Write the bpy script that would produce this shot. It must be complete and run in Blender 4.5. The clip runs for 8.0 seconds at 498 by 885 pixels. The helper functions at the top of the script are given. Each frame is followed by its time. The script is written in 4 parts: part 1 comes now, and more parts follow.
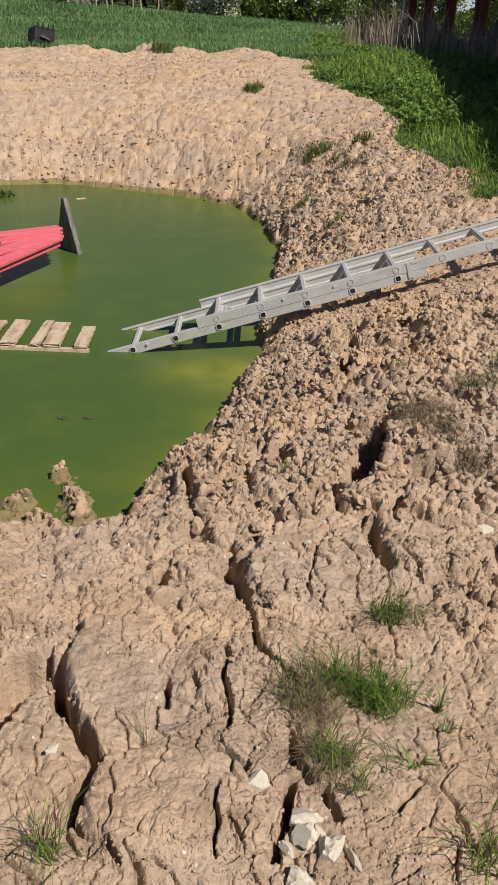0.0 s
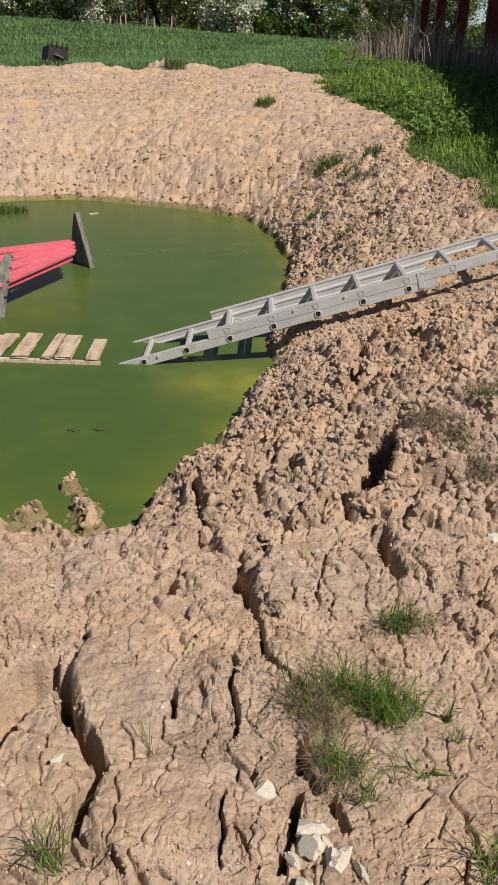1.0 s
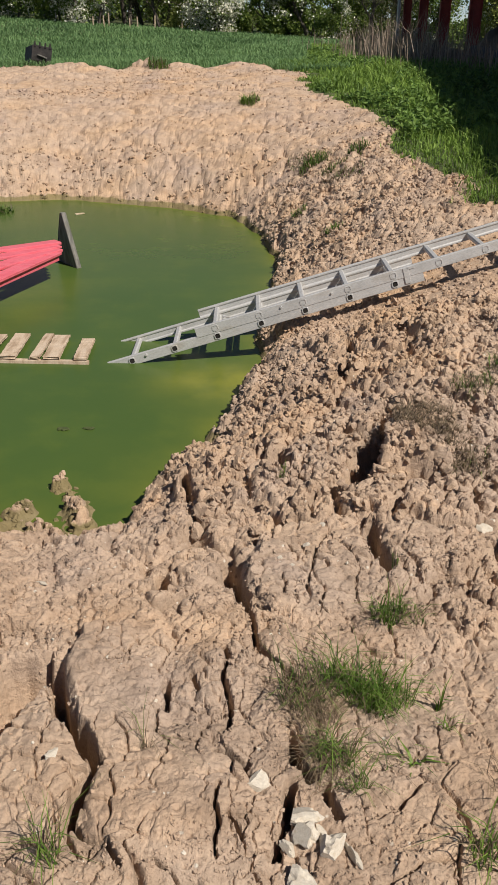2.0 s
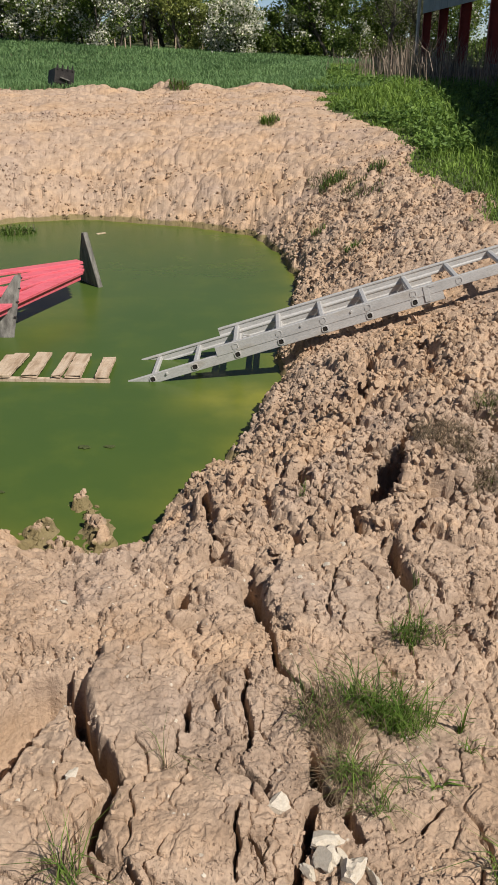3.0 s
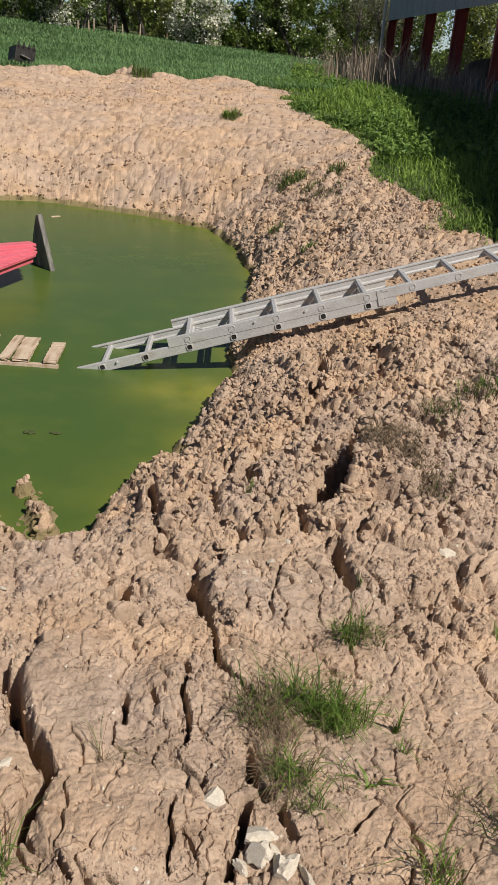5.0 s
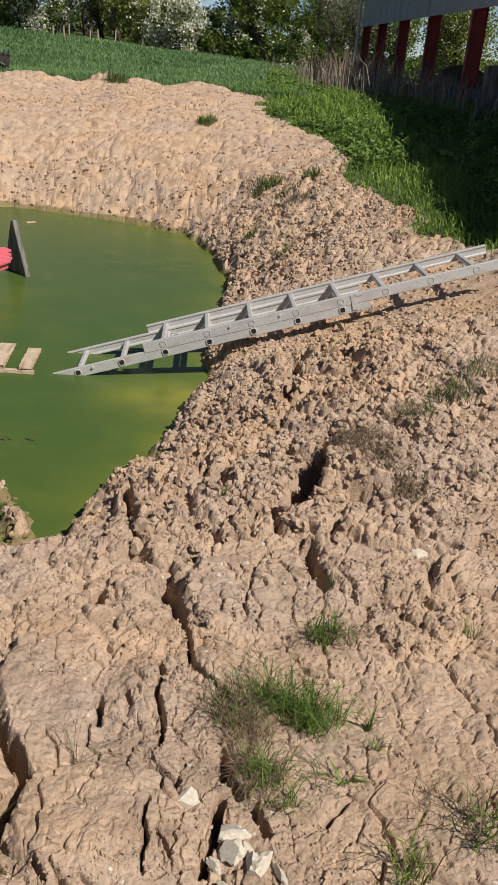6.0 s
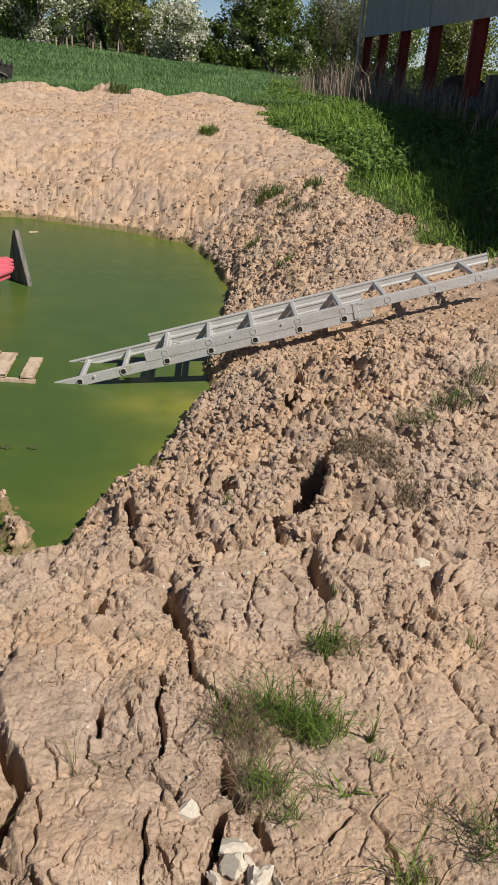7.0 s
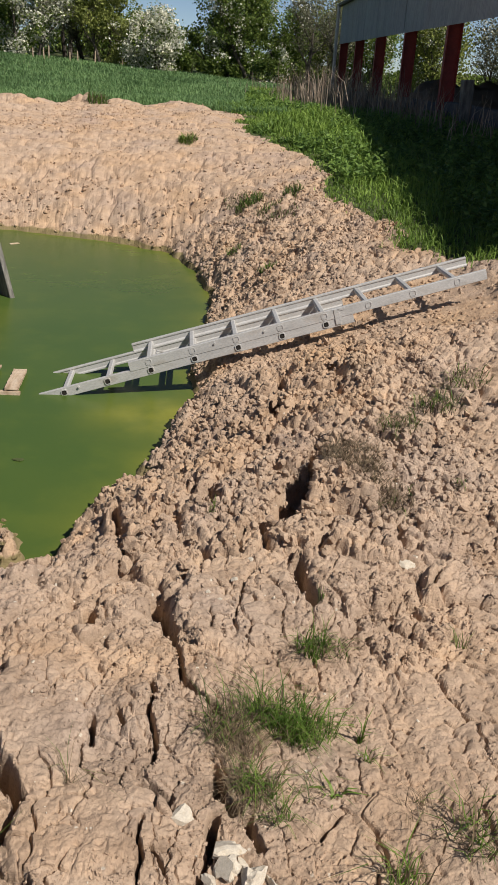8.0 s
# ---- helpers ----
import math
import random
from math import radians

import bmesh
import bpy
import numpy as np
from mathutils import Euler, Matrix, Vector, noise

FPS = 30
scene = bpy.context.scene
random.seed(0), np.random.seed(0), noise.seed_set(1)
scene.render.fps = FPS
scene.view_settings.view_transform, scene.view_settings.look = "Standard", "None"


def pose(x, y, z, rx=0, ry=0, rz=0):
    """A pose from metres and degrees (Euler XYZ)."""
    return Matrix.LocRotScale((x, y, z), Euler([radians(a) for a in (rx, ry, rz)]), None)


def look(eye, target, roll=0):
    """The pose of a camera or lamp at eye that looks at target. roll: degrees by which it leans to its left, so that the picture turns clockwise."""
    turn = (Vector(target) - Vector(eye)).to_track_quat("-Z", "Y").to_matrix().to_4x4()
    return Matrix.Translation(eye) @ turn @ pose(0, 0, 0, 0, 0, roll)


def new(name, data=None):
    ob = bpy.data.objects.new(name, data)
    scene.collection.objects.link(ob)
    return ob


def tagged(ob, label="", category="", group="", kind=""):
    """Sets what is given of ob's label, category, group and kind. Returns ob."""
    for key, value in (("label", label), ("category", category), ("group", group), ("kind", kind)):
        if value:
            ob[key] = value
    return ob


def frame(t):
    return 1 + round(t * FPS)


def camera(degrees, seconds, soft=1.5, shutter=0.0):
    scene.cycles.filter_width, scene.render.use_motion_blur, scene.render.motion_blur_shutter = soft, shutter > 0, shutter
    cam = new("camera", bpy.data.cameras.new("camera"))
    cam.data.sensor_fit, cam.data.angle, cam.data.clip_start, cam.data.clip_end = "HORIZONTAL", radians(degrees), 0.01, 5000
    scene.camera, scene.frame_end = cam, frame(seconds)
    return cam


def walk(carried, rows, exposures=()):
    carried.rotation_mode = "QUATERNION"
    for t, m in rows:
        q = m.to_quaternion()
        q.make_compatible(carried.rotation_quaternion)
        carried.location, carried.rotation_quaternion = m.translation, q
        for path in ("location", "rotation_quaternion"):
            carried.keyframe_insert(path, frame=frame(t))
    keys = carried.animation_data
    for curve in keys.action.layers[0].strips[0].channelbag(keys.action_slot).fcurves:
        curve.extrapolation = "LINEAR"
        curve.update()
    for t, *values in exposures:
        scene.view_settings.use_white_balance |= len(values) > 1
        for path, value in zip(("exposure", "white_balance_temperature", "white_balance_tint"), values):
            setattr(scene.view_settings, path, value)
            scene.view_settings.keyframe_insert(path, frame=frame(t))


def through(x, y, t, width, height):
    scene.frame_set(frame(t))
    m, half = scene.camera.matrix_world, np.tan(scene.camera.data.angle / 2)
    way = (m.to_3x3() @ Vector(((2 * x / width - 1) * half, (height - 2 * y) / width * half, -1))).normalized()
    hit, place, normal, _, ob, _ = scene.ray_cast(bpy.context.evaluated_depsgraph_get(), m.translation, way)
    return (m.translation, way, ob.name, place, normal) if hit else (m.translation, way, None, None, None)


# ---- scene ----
cam = camera(32.4, 8.0, soft=0.9)
PATH = [
    (0, (-0.0143, 0.0206, 1.9968), (-0.0533, 4.4726, -0.2788), 1.68),
    (0.5, (-0.0094, 0.0182, 1.9969), (-0.1840, 4.4984, -0.2159), 0.89),
    (1, (0.0087, 0.0221, 1.9777), (-0.1195, 4.5084, -0.2262), 0.89),
    (1.5, (0.0120, 0.0081, 1.9709), (-0.0232, 4.4842, -0.2570), 0.64),
    (3, (0.0110, 0.0006, 1.9833), (-0.1746, 4.5247, -0.1375), -0.30),
    (3.5, (-0.0037, 0.0120, 1.9722), (-0.1337, 4.5494, -0.1243), 0.89),
    (4, (-0.0074, 0.0124, 1.9712), (-0.0945, 4.5493, -0.1285), 1.70),
    (4.5, (-0.0160, 0.0153, 1.9710), (-0.0532, 4.5421, -0.1519), 3.15),
    (5, (-0.0100, 0.0055, 1.9783), (0.1312, 4.5245, -0.1568), 4.41),
    (6.5, (0.0137, -0.0235, 1.9870), (0.2781, 4.5170, -0.0901), 4.52),
    (7, (0.0145, -0.0077, 1.9803), (0.2555, 4.5440, -0.0749), 4.35),
    (7.5, (0.0196, -0.0217, 1.9942), (0.2330, 4.5388, -0.0445), 3.52),
    (8, (0.0147, -0.0362, 1.9983), (0.3383, 4.5270, -0.0197), 3.50),
]
EXPOSURE = 0.33
walk(cam, [(t, look(eye, target, roll)) for t, eye, target, roll in PATH], [(0.0, EXPOSURE), (8.0, EXPOSURE)])

# ---- world and sun ----
SUN_TO = Vector((0.62, -0.56, 1.0)).normalized()
world = bpy.data.worlds.new("world")
scene.world = world
world.use_nodes = True
wn = world.node_tree.nodes
sky = wn.new("ShaderNodeTexSky")
sky.sky_type = "NISHITA"
sky.sun_disc = False
sky.sun_elevation = math.asin(SUN_TO.z)
sky.sun_rotation = math.atan2(SUN_TO.x, SUN_TO.y)
sky.air_density, sky.dust_density, sky.ozone_density = 0.5, 0.05, 1.2
wn["Background"].inputs["Strength"].default_value = 0.058
world.node_tree.links.new(sky.outputs["Color"], wn["Background"].inputs["Color"])
sun = new("sun", bpy.data.lights.new("sun", "SUN"))
sun.data.energy, sun.data.angle, sun.data.color = 4.6, radians(0.5), (1.0, 0.95, 0.88)
sun.matrix_world = look((20, -30, 40), Vector((20, -30, 40)) - SUN_TO)


# ---- materials ----
def material(name, rough=0.8, metal=0.0, spec=0.3):
    mat = bpy.data.materials.new(name)
    mat.use_nodes = True
    nt = mat.node_tree
    b = nt.nodes["Principled BSDF"]
    b.inputs["Roughness"].default_value = rough
    b.inputs["Metallic"].default_value = metal
    b.inputs["Specular IOR Level"].default_value = spec
    return mat, nt, b


def node(nt, kind, **values):
    n = nt.nodes.new(kind)
    for key, value in values.items():
        n.inputs[key.replace("_", " ")].default_value = value
    return n


def ramp(nt, source, stops):
    r = nt.nodes.new("ShaderNodeValToRGB")
    while len(r.color_ramp.elements) < len(stops):
        r.color_ramp.elements.new(0.5)
    for e, (at, c) in zip(r.color_ramp.elements, stops):
        e.position, e.color = at, (*c, 1)
    nt.links.new(source, r.inputs["Fac"])
    return r


def mixed(nt, fac, a, b, how="MIX"):
    m = nt.nodes.new("ShaderNodeMix")
    m.data_type, m.blend_type = "RGBA", how
    for v, slot in ((fac, 0), (a, 6), (b, 7)):
        if isinstance(v, (int, float)):
            m.inputs[slot].default_value = v
        elif isinstance(v, tuple):
            m.inputs[slot].default_value = (*v, 1)
        else:
            nt.links.new(v, m.inputs[slot])
    return m.outputs[2]


def bumped(nt, b, height, strength, distance, before=None):
    bump = node(nt, "ShaderNodeBump", Strength=strength, Distance=distance)
    nt.links.new(height, bump.inputs["Height"])
    if before:
        nt.links.new(before.outputs[0], bump.inputs["Normal"])
    nt.links.new(bump.outputs[0], b.inputs["Normal"])
    return bump


def noise_tex(nt, co, scale, detail=4.0, rough=0.55):
    n = node(nt, "ShaderNodeTexNoise", Scale=scale, Detail=detail, Roughness=rough)
    nt.links.new(co, n.inputs["Vector"])
    return n.outputs[0]


def coords(nt, which="Object"):
    return nt.nodes.new("ShaderNodeTexCoord").outputs[which]


def soil_material():
    mat, nt, b = material("dry_clay", 0.95, 0, 0.12)
    co = coords(nt)
    big = ramp(nt, noise_tex(nt, co, 1.9, 4), [(0.30, (0.405, 0.298, 0.228)), (0.45, (0.448, 0.320, 0.224)), (0.58, (0.475, 0.325, 0.212)), (0.72, (0.485, 0.330, 0.205))])
    lie = node(nt, "ShaderNodeMapping", Scale=(0.22, 0.9, 2.0))
    nt.links.new(co, lie.inputs["Vector"])
    band = ramp(nt, noise_tex(nt, lie.outputs[0], 1.6, 4), [(0.42, (0, 0, 0)), (0.62, (1, 1, 1))])
    tone = mixed(nt, mixed(nt, 1.0, band.outputs[0], (0.45, 0.45, 0.45), "MULTIPLY"), big.outputs[0], (0.43, 0.333, 0.258))
    mid = ramp(nt, noise_tex(nt, co, 9.0, 5), [(0.3, (0.74, 0.72, 0.70)), (0.55, (1.0, 1.0, 1.0)), (0.75, (1.14, 1.12, 1.08))])
    col = mixed(nt, 1.0, tone, mid.outputs[0], "MULTIPLY")
    fine = ramp(nt, noise_tex(nt, co, 120.0, 3), [(0.3, (0.78, 0.77, 0.76)), (0.5, (1, 1, 1)), (0.75, (1.12, 1.12, 1.1))])
    col = mixed(nt, 0.8, col, fine.outputs[0], "MULTIPLY")
    # pale flecks of chalk and small stones
    v = node(nt, "ShaderNodeTexVoronoi", Scale=26.0)
    nt.links.new(co, v.inputs["Vector"])
    spot = ramp(nt, v.outputs["Distance"], [(0.10, (1, 1, 1)), (0.16, (0, 0, 0))])
    pick = ramp(nt, noise_tex(nt, co, 12.0, 1), [(0.60, (0, 0, 0)), (0.66, (1, 1, 1))])
    fac = mixed(nt, 1.0, spot.outputs[0], pick.outputs[0], "MULTIPLY")
    col = mixed(nt, fac, col, (0.62, 0.55, 0.45))
    nt.links.new(col, b.inputs["Base Color"])
    # damp algae-stained rim just above the water
    geo = nt.nodes.new("ShaderNodeNewGeometry")
    split = nt.nodes.new("ShaderNodeSeparateXYZ")
    nt.links.new(geo.outputs["Position"], split.inputs[0])
    add = nt.nodes.new("ShaderNodeMath")
    add.operation = "MULTIPLY_ADD"
    nt.links.new(noise_tex(nt, co, 7.0, 4), add.inputs[0])
    add.inputs[1].default_value = -0.09
    nt.links.new(split.outputs["Z"], add.inputs[2])
    rim = ramp(nt, add.outputs[0], [(0.0, (1, 1, 1)), (0.012, (0, 0, 0))])
    col = mixed(nt, rim.outputs[0], col, mixed(nt, 0.75, col, (0.16, 0.135, 0.05)))
    nt.links.new(col, b.inputs["Base Color"])
    # grit and fine grain
    last = bumped(nt, b, noise_tex(nt, co, 28.0, 5, 0.6), 0.7, 0.010)
    last = bumped(nt, b, noise_tex(nt, co, 85.0, 5, 0.65), 0.9, 0.007, last)
    bumped(nt, b, noise_tex(nt, co, 260.0, 3, 0.6), 0.8, 0.0025, last)
    return mat


def plain_material(name, stops, scale, rough=0.85, metal=0.0, bump=0.3, depth=0.004, stretch=(1, 1, 1), fine=None, spec=0.3, island=0.0):
    mat, nt, b = material(name, rough, metal, spec)
    m = node(nt, "ShaderNodeMapping", Scale=stretch)
    nt.links.new(coords(nt), m.inputs["Vector"])
    co = m.outputs[0]
    col = ramp(nt, noise_tex(nt, co, scale, 5), stops).outputs[0]
    f = noise_tex(nt, co, fine or scale * 8, 4, 0.65)
    speck = ramp(nt, f, [(0.3, (0.7, 0.7, 0.7)), (0.55, (1, 1, 1)), (0.8, (1.15, 1.15, 1.15))])
    col = mixed(nt, 0.7, col, speck.outputs[0], "MULTIPLY")
    if island:
        g = nt.nodes.new("ShaderNodeNewGeometry")
        r = ramp(nt, g.outputs["Random Per Island"], [(0, (1 - island,) * 3), (1, (1 + island,) * 3)])
        col = mixed(nt, 1.0, col, r.outputs[0], "MULTIPLY")
    nt.links.new(col, b.inputs["Base Color"])
    bumped(nt, b, f, bump, depth)
    return mat


def leaf_material(name, dark, light, through=0.35, scale=0.8, rough=0.55):
    """Leaves and blades: varied by island, with some light passing through."""
    mat, nt, b = material(name, rough, 0, 0.25)
    g = nt.nodes.new("ShaderNodeNewGeometry")
    col = ramp(nt, g.outputs["Random Per Island"], [(0.0, dark), (1.0, light)]).outputs[0]
    patch = ramp(nt, noise_tex(nt, coords(nt), scale, 2), [(0.3, (0.7, 0.72, 0.7)), (0.7, (1.2, 1.15, 1.1))])
    col = mixed(nt, 1.0, col, patch.outputs[0], "MULTIPLY")
    nt.links.new(col, b.inputs["Base Color"])
    t = nt.nodes.new("ShaderNodeBsdfTranslucent")
    nt.links.new(col, t.inputs["Color"])
    mix = nt.nodes.new("ShaderNodeMixShader")
    mix.inputs[0].default_value = through
    nt.links.new(b.outputs[0], mix.inputs[1])
    nt.links.new(t.outputs[0], mix.inputs[2])
    nt.links.new(mix.outputs[0], nt.nodes["Material Output"].inputs["Surface"])
    return mat


def water_material():
    mat, nt, b = material("algae_water", 0.27, 0, 0.10)
    co = coords(nt)
    col = ramp(nt, noise_tex(nt, co, 0.7, 4), [(0.25, (0.052, 0.090, 0.020)), (0.5, (0.057, 0.095, 0.021)), (0.72, (0.066, 0.103, 0.021))]).outputs[0]
    scum = ramp(nt, noise_tex(nt, co, 3.2, 6, 0.65), [(0.48, (0, 0, 0)), (0.75, (1, 1, 1))])
    col = mixed(nt, mixed(nt, 1.0, scum.outputs[0], (0.22, 0.22, 0.22), "MULTIPLY"), col, (0.14, 0.17, 0.025))
    # yellow silt in the shallows by the bank, and the trestle's painted reflection
    at = nt.nodes.new("ShaderNodeAttribute")
    at.attribute_name = "silt_and_reflection"
    broken = mixed(nt, 1.0, at.outputs["Color"], ramp(nt, noise_tex(nt, co, 2.2, 4), [(0.3, (0.25, 0.25, 0.25)), (0.65, (1, 1, 1))]).outputs[0], "MULTIPLY")
    col = mixed(nt, broken, col, (0.21, 0.205, 0.028))
    nt.links.new(col, b.inputs["Base Color"])
    bumped(nt, b, noise_tex(nt, co, 7.0, 2), 0.03, 0.02)
    return mat


SOIL = soil_material()
TURF = plain_material("turf", [(0.3, (0.05, 0.065, 0.02)), (0.6, (0.07, 0.085, 0.028)), (0.8, (0.12, 0.10, 0.05))], 3.0, 0.95, bump=0.6, depth=0.02)
WATER = water_material()
ALU = plain_material("weathered_aluminium", [(0.3, (0.46, 0.445, 0.42)), (0.55, (0.54, 0.525, 0.50)), (0.75, (0.44, 0.40, 0.35))], 5.0, 0.55, 0.25, 0.15, 0.001, (1, 3, 3), 60, 0.4)
# shade inside the open rung ends, put into the colour of their caps
HOLE_SHADE = plain_material("rung_end_shade", [(0.3, (0.015, 0.013, 0.011)), (0.7, (0.03, 0.025, 0.02))], 30.0, 0.9)
RED = plain_material("faded_red_paint", [(0.28, (0.58, 0.10, 0.125)), (0.5, (0.68, 0.135, 0.17)), (0.75, (0.62, 0.17, 0.19))], 6.0, 0.6, bump=0.35, depth=0.003, stretch=(1, 4, 4), fine=40)
GREYWOOD = plain_material("weathered_grey_wood", [(0.3, (0.085, 0.078, 0.068)), (0.5, (0.16, 0.15, 0.13)), (0.75, (0.29, 0.27, 0.235))], 7.0, 0.85, bump=0.6, depth=0.004, stretch=(4, 4, 0.6), fine=50)
PALEWOOD = plain_material("pale_pallet_wood", [(0.3, (0.30, 0.205, 0.13)), (0.5, (0.49, 0.37, 0.26)), (0.72, (0.55, 0.44, 0.33))], 7.0, 0.85, bump=0.5, depth=0.004, stretch=(4, 0.7, 2), fine=45)
WETWOOD = plain_material("wet_wood", [(0.3, (0.10, 0.07, 0.04)), (0.6, (0.2, 0.14, 0.08)), (0.8, (0.30, 0.24, 0.16))], 14.0, 0.6, bump=0.6)
STONE = plain_material("pale_limestone", [(0.3, (0.50, 0.42, 0.32)), (0.55, (0.60, 0.53, 0.43)), (0.75, (0.52, 0.42, 0.30))], 2.0, 0.9, bump=0.6, depth=0.004, fine=9)
BARK = plain_material("bark", [(0.3, (0.06, 0.05, 0.04)), (0.6, (0.12, 0.10, 0.08)), (0.8, (0.17, 0.15, 0.12))], 6.0, 0.95, bump=0.7, depth=0.02)
OXIDE = plain_material("red_oxide_steel", [(0.3, (0.22, 0.035, 0.028)), (0.6, (0.30, 0.046, 0.036)), (0.8, (0.24, 0.06, 0.04))], 2.0, 0.6, bump=0.2)
SHEET = plain_material("grey_corrugated_sheet", [(0.3, (0.26, 0.285, 0.31)), (0.55, (0.33, 0.355, 0.385)), (0.75, (0.26, 0.265, 0.27))], 1.2, 0.7, bump=0.2, stretch=(2, 2, 0.5), fine=12)
CONCRETE = plain_material("stained_concrete", [(0.3, (0.08, 0.075, 0.07)), (0.6, (0.13, 0.12, 0.11)), (0.8, (0.17, 0.16, 0.145))], 2.0, 0.95, bump=0.5, depth=0.01)
BLACKSTEEL = plain_material("worn_black_steel", [(0.3, (0.03, 0.028, 0.027)), (0.6, (0.06, 0.052, 0.048)), (0.8, (0.14, 0.12, 0.10))], 6.0, 0.6, 0.3, bump=0.3)
GRASS = leaf_material("grass_blades", (0.10, 0.185, 0.03), (0.27, 0.39, 0.08))
CROP = leaf_material("cereal_blades", (0.10, 0.195, 0.07), (0.21, 0.335, 0.135), scale=0.35)
NETTLE = leaf_material("weed_leaves", (0.075, 0.145, 0.035), (0.20, 0.31, 0.07))
STRAW = leaf_material("dead_stalks", (0.17, 0.125, 0.095), (0.44, 0.35, 0.27), 0.15)
LEAF = leaf_material("hedge_leaves", (0.06, 0.11, 0.024), (0.22, 0.29, 0.06))
LEAF_PALE = leaf_material("young_leaves", (0.13, 0.17, 0.04), (0.33, 0.36, 0.10))
LEAF_DULL = leaf_material("sparse_leaves", (0.10, 0.105, 0.065), (0.24, 0.235, 0.14))
TUFT = leaf_material("tuft_blades", (0.045, 0.095, 0.014), (0.17, 0.26, 0.05))
STALE = leaf_material("withered_blades", (0.07, 0.05, 0.032), (0.22, 0.165, 0.10), 0.1)
BLOSSOM = leaf_material("white_blossom", (0.60, 0.60, 0.47), (0.88, 0.86, 0.76), 0.25)


# ---- mesh helpers ----
def mesh_from(name, verts, faces, mats, smooth=False, index=None):
    me = bpy.data.meshes.new(name)
    verts, faces = np.asarray(verts, np.float32), np.asarray(faces, np.int32)
    n, k = faces.shape
    me.vertices.add(len(verts))
    me.vertices.foreach_set("co", verts.ravel())
    me.loops.add(n * k)
    me.loops.foreach_set("vertex_index", faces.ravel())
    me.polygons.add(n)
    me.polygons.foreach_set("loop_start", np.arange(0, n * k, k, dtype=np.int32))
    me.polygons.foreach_set("loop_total", np.full(n, k, dtype=np.int32))
    if index is not None:
        me.polygons.foreach_set("material_index", np.asarray(index, np.int32))
    me.polygons.foreach_set("use_smooth", np.full(n, smooth))
    for m in mats:
        me.materials.append(m)
    me.update(calc_edges=True)
    return me


def part(name, bm, mat, parent=None, label="", smooth=False):
    """One bmesh as one mesh object under a thing or a part."""
    me = bpy.data.meshes.new(name)
    bm.normal_update()
    bm.to_mesh(me)
    bm.free()
    for p in me.polygons:
        p.use_smooth = smooth
    me.materials.append(mat)
    ob = new(name, me)
    if parent:
        ob.parent = parent
    return tagged(ob, label)


def box(bm, sx, sy, sz, m=None, bevel=0.0, jitter=0.0, seed=0):
    made = bmesh.ops.create_cube(bm, size=1.0)["verts"]
    rng = random.Random(seed)
    for v in made:
        v.co = Vector((v.co.x * sx, v.co.y * sy, v.co.z * sz))
        if jitter:
            v.co += Vector([rng.uniform(-jitter, jitter) for _ in range(3)])
    if bevel:
        edges = list({e for v in made for e in v.link_edges})
        made = bmesh.ops.bevel(bm, geom=edges, offset=bevel, segments=2, affect="EDGES", profile=0.6)["verts"]
    if m is not None:
        for v in made:
            v.co = m @ v.co
    return bm


def empty(name, m=None):
    ob = new(name)
    if m is not None:
        ob.matrix_world = m
    return ob


# ---- the lie of the land ----
def hashed(ix, iy, seed):
    ix, iy = np.asarray(ix), np.asarray(iy)
    h = (ix.astype(np.int64) * 374761393 + iy.astype(np.int64) * 668265263 + seed * 1274126177) & 0xFFFFFFFF
    h = ((h ^ (h >> 13)) * 1274126177) & 0xFFFFFFFF
    h = ((h ^ (h >> 16)) * 2246822519) & 0xFFFFFFFF
    return (h ^ (h >> 15)) / 4294967296.0


def value_noise(x, y, seed):
    ix, iy = np.floor(x), np.floor(y)
    fx, fy = x - ix, y - iy
    fx, fy = fx * fx * (3 - 2 * fx), fy * fy * (3 - 2 * fy)
    a, b = hashed(ix, iy, seed), hashed(ix + 1, iy, seed)
    c, d = hashed(ix, iy + 1, seed), hashed(ix + 1, iy + 1, seed)
    return (a + (b - a) * fx) * (1 - fy) + (c + (d - c) * fx) * fy


def fbm(x, y, scale, seed, octaves=4, gain=0.5):
    """About -1 to 1, with features of the given size in metres."""
    total, amp, top = 0.0, 1.0, 0.0
    for o in range(octaves):
        f = 2.03**o / scale
        total = total + amp * (2 * value_noise(x * f + 17.3 * o, y * f - 9.1 * o, seed + o) - 1)
        top, amp = top + amp, amp * gain
    return total / top


def cells(x, y, size, seed):
    """Voronoi cells: distances to the nearest and the next centre in metres, and the cell's own random numbers."""
    gx, gy = x / size, y / size
    ix, iy = np.floor(gx), np.floor(gy)
    f1 = np.full(x.shape, 9.0)
    f2 = np.full(x.shape, 9.0)
    r = np.zeros(x.shape)
    ox, oy = np.zeros(x.shape), np.zeros(x.shape)
    for a in (-1, 0, 1):
        for b in (-1, 0, 1):
            cx, cy = ix + a, iy + b
            dx = cx + 0.08 + 0.84 * hashed(cx, cy, seed) - gx
            dy = cy + 0.08 + 0.84 * hashed(cx, cy, seed + 1) - gy
            d = np.sqrt(dx * dx + dy * dy)
            nearer = d < f1
            f2 = np.where(nearer, f1, np.minimum(f2, d))
            r = np.where(nearer, hashed(cx, cy, seed + 2), r)
            ox, oy = np.where(nearer, dx, ox), np.where(nearer, dy, oy)
            f1 = np.where(nearer, d, f1)
    return f1 * size, f2 * size, r, ox * size, oy * size


def step(a, b, v):
    t = np.clip((v - a) / (b - a), 0, 1)
    return t * t * (3 - 2 * t)


